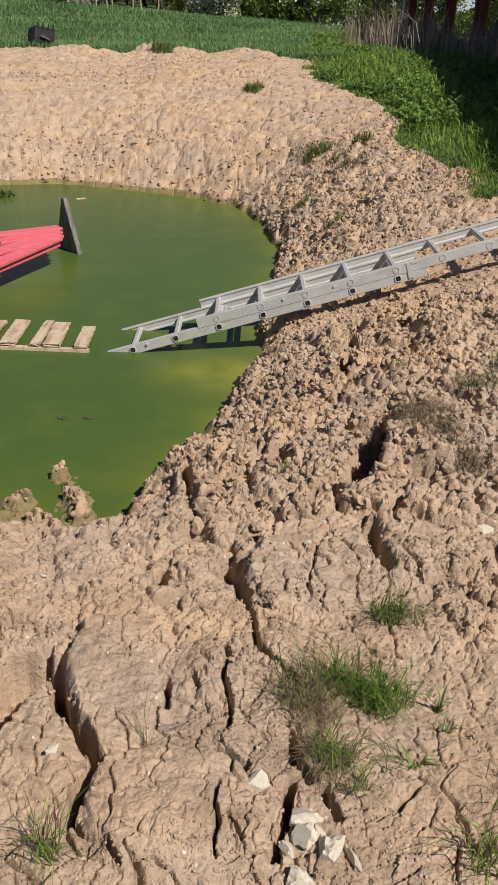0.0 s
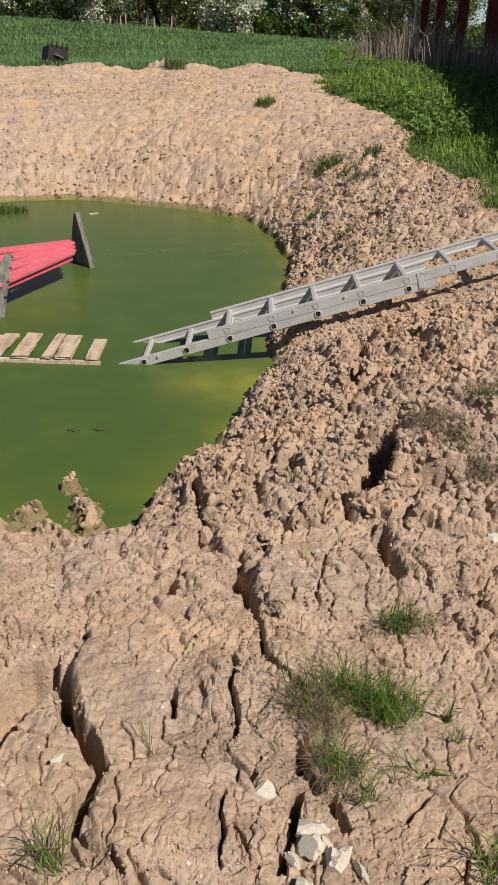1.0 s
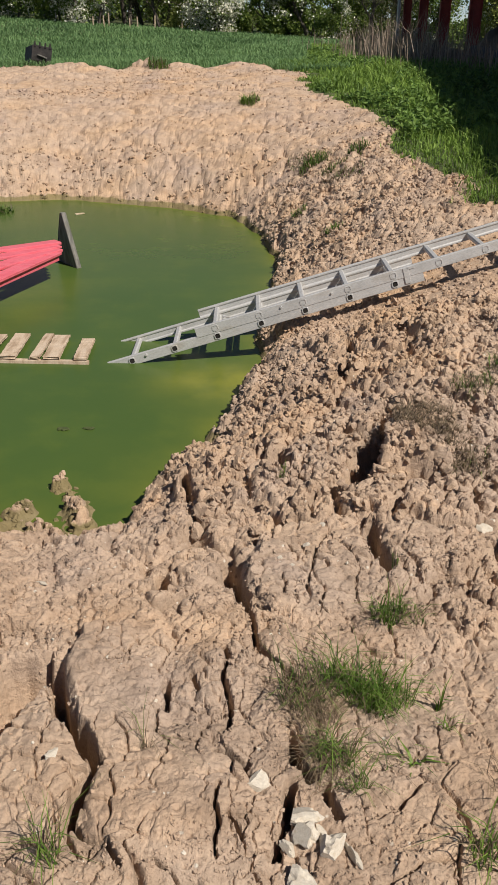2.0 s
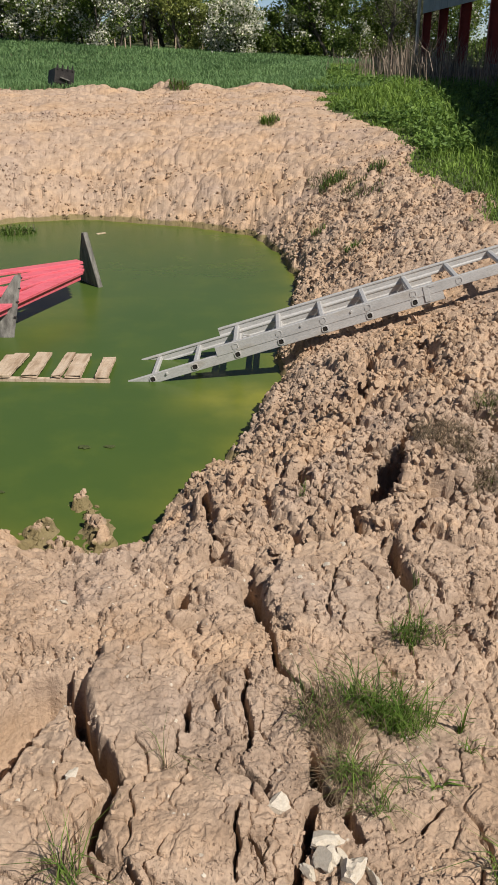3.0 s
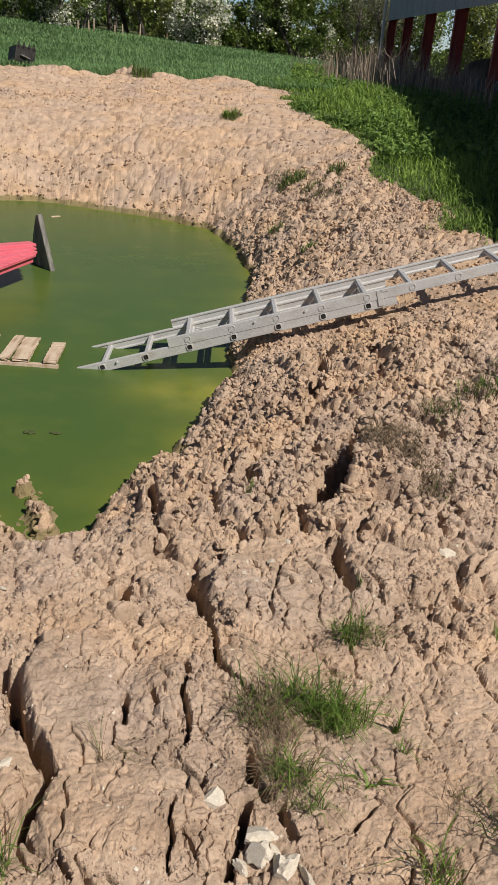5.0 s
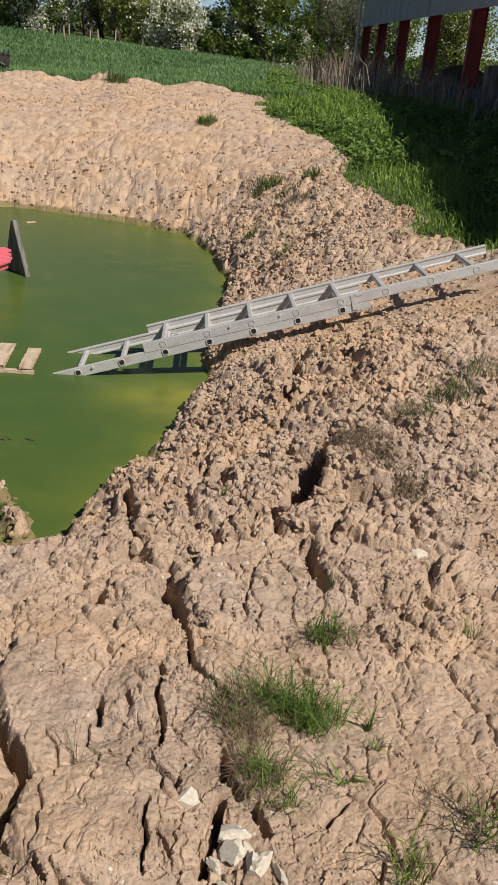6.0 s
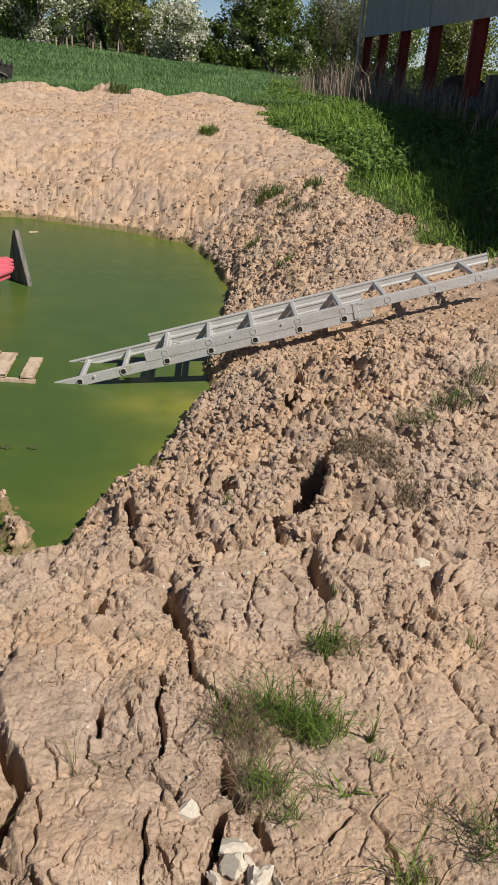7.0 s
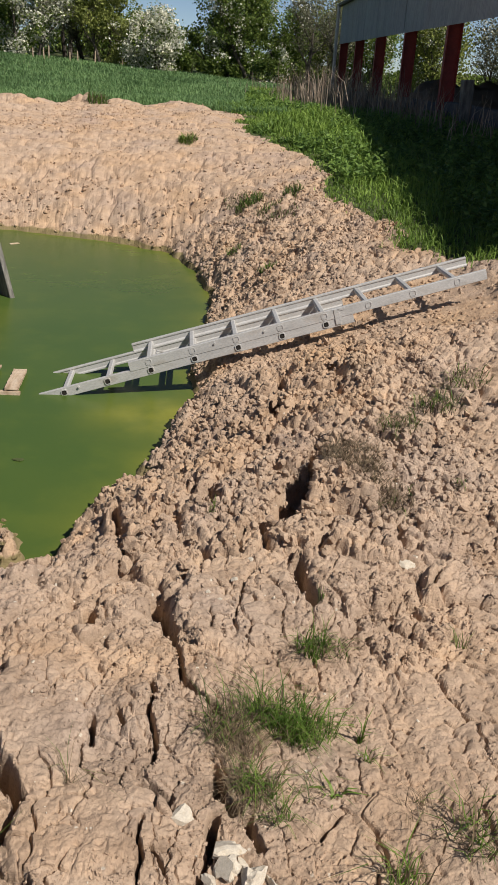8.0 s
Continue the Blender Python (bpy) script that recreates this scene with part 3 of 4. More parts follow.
def build_ladder():
    along = Vector((1.0, 0.0303, 0.3063)).normalized()
    across = Vector((0.005, 1.0, -0.016))
    across = (across - along * across.dot(along)).normalized()
    up = along.cross(across)
    thing = empty("extension_ladder", turned(along, across, up, (-0.817, 5.15, 0.0165)))
    tagged(thing, "weathered aluminium double extension ladder leaning from bank into water", "ladder")
    width = 0.414
    for name, x0, x1, z, first, last in (("lower_section", -0.55, 1.90, 0.0, 0, 6), ("upper_section", 0.446, 2.766, 0.0542, 2, 9)):
        section = new(name)
        section.parent = thing
        proud = 0.003 if z else 0.0
        rail(section, x0, x1, -proud, z, True)
        rail(section, x0, x1, width + proud, z, False)
        for k in range(first, last + 1):
            tube_rung(section, 0.2866 * k, z, width)
    # guide brackets, stop hooks and bolts
    for y in (-0.016, width + 0.016):
        bm = bmesh.new()
        box(bm, 0.035, 0.006, 0.10, Matrix.Translation((1.80, y, 0.032)), 0.002)
        box(bm, 0.05, 0.006, 0.018, Matrix.Translation((1.83, y, 0.075)), 0.002)
        part("guide_bracket", bm, ALU, thing, "dull steel guide bracket")
    for x, z in ((1.007, 0.064), (1.33, 0.060), (0.10, 0.012)):
        bm = bmesh.new()
        bmesh.ops.create_cone(bm, cap_ends=True, segments=6, radius1=0.008, radius2=0.007, depth=0.012, matrix=Matrix.Translation((x, -0.018, z)) @ Matrix.Rotation(radians(90), 4, "X"))
        part("bolt", bm, ALU, thing)
    bm = bmesh.new()
    box(bm, 0.06, 0.012, 0.012, Matrix.Translation((0.66, 0.06, 0.08)) @ Matrix.Rotation(0.5, 4, "Y"), 0.003)
    box(bm, 0.012, 0.012, 0.05, Matrix.Translation((0.63, 0.06, 0.06)), 0.003)
    part("catch_hook", bm, ALU, thing)
    return thing


# ---- pallet ----
def build_pallet():
    thing = empty("broken_pallet")
    tagged(thing, "broken pale wooden pallet floating half sunk in water", "pallet")
    slats = [(-1.155, 0.085, 0.40, True), (-1.345, 0.105, 0.46, False), (-1.445, 0.062, 0.48, False), (-1.625, 0.105, 0.48, False), (-1.79, 0.10, 0.46, False), (-1.85, 0.06, 0.42, True), (-2.05, 0.10, 0.46, False), (-2.24, 0.10, 0.46, False)]
    for n, (x, w, deep, rotten) in enumerate(slats):
        bm = bmesh.new()
        box(bm, w, deep, 0.018, None, 0.003)
        bmesh.ops.subdivide_edges(bm, edges=[e for e in bm.edges if e.calc_length() > 0.3], cuts=14)
        rng = random.Random(20 + n)
        for v in bm.verts:
            ragged = 0.012 if abs(v.co.y) > deep / 2 - 0.02 else 0.0025
            v.co += Vector((rng.uniform(-0.003, 0.003), rng.uniform(-ragged, ragged), rng.uniform(-0.002, 0.002)))
        # slats lie on the runner and dip below the water at the far end
        m = Matrix.Translation((x + 0.0, 5.12 + deep / 2, 0.030)) @ Matrix.Rotation(radians(-1.6), 4, "X") @ Matrix.Rotation(radians(1.5 + rng.uniform(-2, 2)), 4, "Z")
        bm.transform(m)
        part("slat", bm, PALEWOOD, thing, "rotten slat with peeling surface" if rotten else "")
    for y, z in ((5.135, 0.006), (5.45, -0.03), (5.72, -0.06)):
        bm = bmesh.new()
        box(bm, 1.35, 0.04, 0.03, None, 0.003, 0.004, int(y * 100))
        bm.transform(Matrix.Translation((-1.765, y, z)) @ Matrix.Rotation(radians(-1.2), 4, "Z"))
        part("runner", bm, PALEWOOD if z > 0 else WETWOOD, thing)
    return thing


# ---- red trestle ----
def plank_between(bm, a, b, wide, thick, side, seed=0):
    """A board from a to b whose wide face leans to side."""
    a, b, side = Vector(a), Vector(b), Vector(side)
    along = (b - a).normalized()
    side = (side - along * side.dot(along)).normalized()
    box(bm, (b - a).length, wide, thick, turned(along, side, along.cross(side), (a + b) / 2), 0.004, 0.003, seed)


def end_board(parent, points, thick, way, name="end_board"):
    bm = bmesh.new()
    front = [bm.verts.new(p) for p in points]
    back = [bm.verts.new(Vector(p) + Vector(way) * thick) for p in points]
    n = len(points)
    bm.faces.new(front)
    bm.faces.new(back[::-1])
    for i in range(n):
        bm.faces.new((front[i], front[i - 1], back[i - 1], back[i]))
    bmesh.ops.recalc_face_normals(bm, faces=bm.faces)
    bmesh.ops.bevel(bm, geom=list(bm.edges), offset=0.004, segments=1, affect="EDGES")
    return part(name, bm, GREYWOOD, parent, "weathered grey tapered end board")


def build_trestle():
    thing = empty("red_trestle")
    tagged(thing, "faded red wooden trestle with grey ends half sunk in pond", "trestle")
    up = (0.0, -0.35, 1.0)
    boards = [((-1.715, 7.05, 0.235), (-2.12, 5.95, 0.215), 0.13, (1.0, -0.3, 0.0)), ((-1.72, 7.13, 0.245), (-2.38, 6.10, 0.225), 0.14, (1.0, -0.5, 0.0)),
              ((-1.73, 7.21, 0.255), (-2.66, 6.30, 0.24), 0.15, (1, -0.8, 0.05)), ((-1.74, 7.29, 0.27), (-2.95, 6.45, 0.262), 0.14, (1, -1, 0.05)),
              ((-2.00, 6.50, 0.205), (-2.75, 6.75, 0.225), 0.12, (0, 1, 0.0)), ((-2.08, 6.22, 0.195), (-2.85, 6.45, 0.21), 0.12, (0, 1, 0))]
    for n, (a, b, w, side) in enumerate(boards):
        bm = bmesh.new()
        plank_between(bm, a, b, w, 0.022, side, n)
        part("red_board", bm, RED, thing)
    bm = bmesh.new()
    plank_between(bm, (-1.69, 7.03, 0.20), (-2.08, 5.97, 0.18), 0.045, 0.025, up, 9)
    part("side_rail", bm, RED, thing)
    # tapered end boards
    end_board(thing, [(-1.60, 7.42, -0.12), (-1.89, 7.78, -0.12), (-1.87, 7.77, 0.05), (-1.83, 7.68, 0.25), (-1.768, 7.55, 0.465), (-1.745, 7.52, 0.467)], 0.045, (0.80, 0.60, 0.0))
    end_board(thing, [(-2.03, 5.96, -0.12), (-2.22, 5.98, -0.12), (-2.17, 6.05, 0.12), (-2.06, 6.14, 0.30), (-1.975, 6.20, 0.425), (-1.965, 6.20, 0.427)], 0.045, (1.0, 0.15, 0.0))
    for z in (0.40, 0.33, 0.24, 0.14):
        bm = bmesh.new()
        box(bm, 0.018, 0.02, 0.012, Matrix.Translation((-1.93 - 0.14 * (0.4 - z), 6.205 - 0.5 * (0.4 - z), z)), 0.003)
        part("hinge_bracket", bm, BLACKSTEEL, thing)
    return thing


# ---- digger bucket at the field's edge ----
def build_bucket():
    m = Matrix.Translation((-4.20, 17.2, float(land(-4.2, 17.2)))) @ Matrix.Rotation(radians(34), 4, "Z") @ Matrix.Rotation(radians(10), 4, "Y") @ Matrix.Scale(0.72, 4)
    thing = empty("digger_bucket", m)
    tagged(thing, "worn black steel digger bucket standing in the crop edge", "bucket")
    outline = [(0.24 * math.cos(a) * 1.0, 0.25 - 0.27 * math.sin(a)) for a in [radians(v) for v in range(0, 181, 20)]]
    outline = [(-0.25, 0.50)] + [(-p, q) for p, q in outline] + [(0.22, 0.42)]
    bm = bmesh.new()
    rows = [[bm.verts.new((x, p, q)) for p, q in outline] for x in (-0.24, 0.24)]
    inner = [[bm.verts.new((x, p * 0.94, 0.02 + q * 0.98)) for p, q in outline] for x in (-0.24, 0.24)]
    for i in range(len(outline) - 1):
        bm.faces.new((rows[0][i], rows[0][i + 1], rows[1][i + 1], rows[1][i]))
        bm.faces.new((inner[0][i], inner[1][i], inner[1][i + 1], inner[0][i + 1]))
    for i in (0, len(outline) - 1):
        bm.faces.new((rows[0][i], rows[1][i], inner[1][i], inner[0][i]))
    part("shell", bm, BLACKSTEEL, thing)
    for x in (-0.25, 0.25):
        bm = bmesh.new()
        ends = [[bm.verts.new((x + t, p, q)) for p, q in outline] for t in (-0.01, 0.01)]
        bm.faces.new(ends[0])
        bm.faces.new(ends[1][::-1])
        for i in range(len(outline)):
            bm.faces.new((ends[0][i], ends[0][i - 1], ends[1][i - 1], ends[1][i]))
        part("side_plate", bm, BLACKSTEEL, thing)
    for x in (-0.2, -0.07, 0.07, 0.2):
        bm = bmesh.new()
        bmesh.ops.create_cone(bm, cap_ends=True, segments=4, radius1=0.035, radius2=0.012, depth=0.12, matrix=Matrix.Translation((x, -0.25, 0.54)))
        part("tooth", bm, BLACKSTEEL, thing)
    bm = bmesh.new()
    box(bm, 0.26, 0.03, 0.03, Matrix.Translation((0, -0.275, 0.27)) @ Matrix.Rotation(0.2, 4, "Y"), 0.006)
    part("wear_strip", bm, GREYWOOD, thing, "grey scraped wear strip")
    return thing


# ---- blades, leaves and stalks ----
def blade_mesh(name, base, height, width, lean, rng, mats, index=None, droop=0.35):
    """Tapered blades of three triangles; base: n x 3, lean: how far the tips hang out."""
    n = len(base)
    a = rng.uniform(0, 2 * np.pi, n)
    out = np.stack([np.cos(a), np.sin(a), np.zeros(n)], -1)
    b = a + np.pi / 2 + rng.uniform(-0.8, 0.8, n)
    side = np.stack([np.cos(b), np.sin(b), np.zeros(n)], -1) * (width / 2)[:, None]
    rise = np.zeros((n, 3))
    rise[:, 2] = height
    reach = out * (height * lean)[:, None]
    mid = base + rise * 0.6 + reach * 0.32
    tip = base + rise * (1 - droop * np.clip(lean, 0, 1.4)[:, None]) + reach
    verts = np.stack([base - side, base + side, mid - side * 0.75, mid + side * 0.75, tip], 1).reshape(-1, 3)
    o = (np.arange(n) * 5)[:, None]
    faces = np.stack([o + [0, 1, 3], o + [0, 3, 2], o + [2, 3, 4]], 1).reshape(-1, 3)
    return mesh_from(name, verts, faces, mats, False, None if index is None else np.repeat(index, 3))


def leaf_quads(centre, size, rng, flat=0.0, long=1.5):
    """Folded leaves as two triangles each, turned at random; flat pulls them level."""
    n = len(centre)
    u = rng.normal(size=(n, 3))
    u[:, 2] *= 1 - flat
    u /= np.linalg.norm(u, axis=1)[:, None]
    v = rng.normal(size=(n, 3))
    v[:, 2] *= 1 - flat
    v -= u * (u * v).sum(1)[:, None]
    v /= np.linalg.norm(v, axis=1)[:, None]
    w = np.cross(u, v)
    s = size[:, None]
    verts = np.stack([centre - u * s * long / 2, centre + v * s / 2 + w * s * 0.15, centre + u * s * long / 2, centre - v * s / 2 + w * s * 0.15], 1).reshape(-1, 3)
    o = (np.arange(n) * 4)[:, None]
    return verts, np.stack([o + [0, 1, 2], o + [0, 2, 3]], 1).reshape(-1, 3)


def build_field():
    rng = np.random.default_rng(3)
    y = 16.0 + 42 * rng.uniform(0, 1, 150000) ** 1.7
    x = rng.uniform(-1, 1, len(y)) * (4 + 0.36 * y) + 0.02 * y
    ok = (grass_depth(x, y) > 0.02) & (x < 1.5 + 0.09 * (y - 16)) & (y < 56)
    x, y = x[ok], y[ok]
    base = np.stack([x, y, land(x, y, False) - 0.02], -1)
    h = rng.uniform(0.13, 0.26, len(x)) * (0.8 + 0.35 * value_noise(x * 0.5, y * 0.5, 7))
    me = blade_mesh("cereal_crop", base, h, 0.014 + 0.0011 * (y - 16), rng.uniform(0.2, 0.9, len(x)), rng, [CROP])
    tagged(new("cereal_crop", me), "young green cereal crop growing across the field", "crop", kind="stuff")


def build_verge():
    rng = np.random.default_rng(4)
    y = 4.6 + 32 * rng.uniform(0, 1, 130000) ** 1.9
    x = 0.3 + rng.uniform(0, 1, len(y)) ** 1.15 * 6.0
    depth = grass_depth(x, y)
    ok = (depth > -0.02 - 0.10 * (rng.uniform(0, 1, len(x)) > 0.9)) & ((x > 0.6 + 0.06 * (y - 16)) | (y < 18)) & (x < 4.85)
    x, y, depth = x[ok], y[ok], depth[ok]
    base = np.stack([x, y, land(x, y, False) - 0.02], -1)
    tall = np.clip(0.4 + depth * 0.8, 0.3, 1.0)
    h = rng.uniform(0.10, 0.28, len(x)) * tall * (0.75 + 0.5 * value_noise(x * 1.3, y * 1.3, 8))
    me = blade_mesh("verge_grass", base, h, 0.008 + 0.0011 * (y - 4), rng.uniform(0.2, 1.1, len(x)), rng, [GRASS])
    tagged(new("verge_grass", me), "lush green grass on the verge beside the shed", "grass", kind="stuff")
    # broad-leaved weeds: upright stems ringed with leaves
    n = 9000
    y = 5.2 + 27 * rng.uniform(0, 1, n) ** 1.5
    x = 0.6 + rng.uniform(0, 1, n) * 4.9
    depth = grass_depth(x, y)
    ok = (depth > 0.12) & (value_noise(x * 0.7 + 3, y * 0.45, 9) > 0.36) & (x < 4.85) & (x > 0.6 + 0.05 * (y - 14))
    x, y, depth = x[ok], y[ok], depth[ok]
    h = rng.uniform(0.12, 0.30, len(x)) * (1 - 0.3 * step(9, 15, y)) * np.clip(0.5 + 0.35 * depth, 0.5, 1.0)
    k = 14
    f = np.tile(np.linspace(0.25, 1.0, k), len(x))
    xs, ys, hs = np.repeat(x, k), np.repeat(y, k), np.repeat(h, k)
    a = rng.uniform(0, 2 * np.pi, len(xs))
    r = 0.085 * (1.15 - f) * rng.uniform(0.5, 1.3, len(xs)) + 0.012
    centre = np.stack([xs + r * np.cos(a), ys + r * np.sin(a), land(xs, ys, False) + hs * f], -1)
    verts, faces = leaf_quads(centre, rng.uniform(0.020, 0.038, len(xs)) * (1 + 0.025 * ys), rng, 0.55, 1.8)
    tagged(new("verge_weeds", mesh_from("verge_weeds", verts, faces, [NETTLE])), "leafy green nettles and docks along the verge", "weeds", kind="stuff")
    # dead stalks against the shed
    n = 1900
    y = 11 + 25 * rng.uniform(0, 1, n) ** 0.8
    x = 4.45 - np.abs(rng.normal(0, 1, n)) * (0.35 + 0.035 * (y - 12))
    x -= 0.028 * (34.4 - y)
    x[:650], y[:650] = rng.normal(2.95, 0.5, 650), rng.normal(20.5, 2.3, 650)
    base = np.stack([x, y, land(x, y, False)], -1)
    me = blade_mesh("dead_stalks", base, rng.uniform(0.30, 0.85, n) * np.where(np.arange(n) < 650, 1.35, 1.0), np.full(n, 0.009) + 0.0003 * y, np.abs(rng.normal(0.25, 0.3, n)), rng, [STRAW], droop=0.2)
    tagged(new("dead_stalks", me), "pale dead stalks standing along the shed wall", "dead stalks", kind="stuff")


# ---- shed ----
SHED_X, SHED_FAR, SHED_TURN, BAY, BAYS = 4.92, 34.4, 1.6, 4.28, 7


def corrugated(x_or_y, y0, y1, z0, z1, pitch=0.076, deep=0.009):
    bm = bmesh.new()
    n = int((y1 - y0) / pitch * 4)
    last = None
    for i in range(n + 1):
        y = y0 + (y1 - y0) * i / n
        off = deep * math.sin(2 * math.pi * y / pitch)
        pair = [bm.verts.new((x_or_y + off + t, y, z)) for z in (z0, z1) for t in (0, 0.004)]
        if last:
            for a, b in ((0, 2), (3, 1), (2, 3), (1, 0)):
                bm.faces.new((last[a], last[b], pair[b], pair[a]))
        last = pair
    bmesh.ops.recalc_face_normals(bm, faces=bm.faces)
    return bm


def stanchion(parent, x, y, z0, z1):
    bm = bmesh.new()
    for off in (-0.13, 0.13):
        box(bm, 0.016, 0.15, z1 - z0, Matrix.Translation((x + off, y, (z0 + z1) / 2)))
    box(bm, 0.244, 0.012, z1 - z0, Matrix.Translation((x, y, (z0 + z1) / 2)))
    box(bm, 0.40, 0.30, 0.03, Matrix.Translation((x, y, z0 + 0.02)))
    return part("stanchion", bm, OXIDE, parent)


def build_shed():
    pivot = Matrix.Translation((SHED_X, SHED_FAR, 0))
    shed = empty("open_barn", pivot @ Matrix.Rotation(radians(-SHED_TURN), 4, "Z") @ pivot.inverted())
    tagged(shed, "open-sided farm barn with grey corrugated cladding and red steel posts", "barn")
    wide, eave, ridge = 11.2, 4.16, 5.9
    near_y = SHED_FAR - BAY * BAYS
    for k in range(BAYS + 1):
        y = SHED_FAR - BAY * k
        for x in (SHED_X, SHED_X + wide):
            stanchion(shed, x + (0.13 if x == SHED_X else -0.13), y + (-0.08 if k == 0 else 0), float(land(x, y, False)) - 0.1, eave)
        for s in (0, 1):
            bm = bmesh.new()
            plank_between(bm, (SHED_X + 0.1 + s * (wide - 0.2), y, eave - 0.15), (SHED_X + wide / 2, y, ridge - 0.15), 0.10, 0.22, (0, 1, 0))
            part("rafter", bm, OXIDE, shed)
    for k in range(BAYS):
        y1 = SHED_FAR - BAY * k
        for h in (0, 1):
            a, b = y1 - BAY * (h + 1) / 2, y1 - BAY * h / 2
            off = 0.006 * ((k * 2 + h) % 2)
            part("cladding_sheet", corrugated(SHED_X - 0.03 - off, a, b + 0.05, 2.84, 4.10), SHEET, shed)
            part("cladding_sheet", corrugated(SHED_X + wide + 0.03 + off, a, b, 0.9, 4.10), SHEET, shed)
    for s in (0, 1):
        bm = corrugated(0.0, near_y - 0.2, SHED_FAR + 0.25, 0.0, math.hypot(wide / 2 + 0.16, ridge - eave), 0.15, 0.02)
        a = math.atan2(wide / 2 + 0.16, ridge - eave)
        bm.transform((Matrix.Translation((SHED_X - 0.14, 0, eave)) @ Matrix.Rotation(a, 4, "Y")) if s == 0 else (Matrix.Translation((SHED_X + wide + 0.14, 0, eave)) @ Matrix.Rotation(-a, 4, "Y")))
        part("roof_sheet", bm, SHEET, shed)
    # gutter, sheeting rail and downpipe
    bm = bmesh.new()
    box(bm, 0.13, SHED_FAR - near_y + 0.4, 0.10, Matrix.Translation((SHED_X - 0.13, (SHED_FAR + near_y) / 2, 4.12)), 0.02)
    part("gutter", bm, BLACKSTEEL, shed, "dark gutter along the eave")
    bm = bmesh.new()
    box(bm, 0.06, SHED_FAR - near_y, 0.12, Matrix.Translation((SHED_X + 0.02, (SHED_FAR + near_y) / 2, 2.92)))
    part("sheeting_rail", bm, OXIDE, shed)
    bm = bmesh.new()
    bmesh.ops.create_cone(bm, cap_ends=True, segments=12, radius1=0.06, radius2=0.06, depth=3.4, matrix=Matrix.Translation((SHED_X - 0.16, SHED_FAR + 0.12, 2.45)))
    part("downpipe", bm, ALU, shed, "pale grey downpipe")
    for k in range(BAYS):
        bm = bmesh.new()
        y = SHED_FAR - BAY * (k + 0.5)
        z = float(land(SHED_X, y, False))
        box(bm, 0.14, BAY - 0.34, 0.6, Matrix.Translation((SHED_X + 0.15, y - 0.02, z + 0.08)), 0.015, 0.012, k)
        part("kick_wall", bm, CONCRETE, shed, "low stained concrete wall panel")
    return shed


def heap(name, x, y, r, h, mat, label, category, seed):
    bm = bmesh.new()
    bmesh.ops.create_icosphere(bm, subdivisions=4, radius=1.0)
    for v in bm.verts:
        n = noise.fractal(v.co * 2.2 + Vector((seed, 0, 0)), 0.6, 2.1, 5)
        v.co *= 1 + 0.22 * n
        v.co = Vector((v.co.x * r, v.co.y * r * 1.2, max(v.co.z, -0.2) * h))
    bm.transform(Matrix.Translation((x, y, float(land(x, y, False)))))
    return tagged(part(name, bm, mat, None, "", True), label, category)


def fence_post(x, y, h, r, mat, label, group, seed):
    rng = random.Random(seed)
    bm = bmesh.new()
    box(bm, r * 2, r * 2, h, Matrix.Translation((0, 0, h / 2)), r * 0.3, 0.01, seed)
    bm.transform(Matrix.Translation((x, y, float(land(x, y, False)) - 0.05)) @ Matrix.Rotation(rng.uniform(-0.06, 0.06), 4, "Y"))
    return tagged(part("fence_post", bm, mat), label, "post", group)


# ---- trees ----
def tube(points, radii, sides=6):
    verts, faces = [], []
    for i, (p, r) in enumerate(zip(points, radii)):
        d = (points[min(i + 1, len(points) - 1)] - points[max(i - 1, 0)]).normalized()
        u = d.orthogonal().normalized()
        w = d.cross(u)
        for k in range(sides):
            a = 2 * math.pi * k / sides
            verts.append(p + (u * math.cos(a) + w * math.sin(a)) * r)
        if i:
            o = (i - 1) * sides
            for k in range(sides):
                faces.append((o + k, o + (k + 1) % sides, o + sides + (k + 1) % sides, o + sides + k))
    return verts, faces


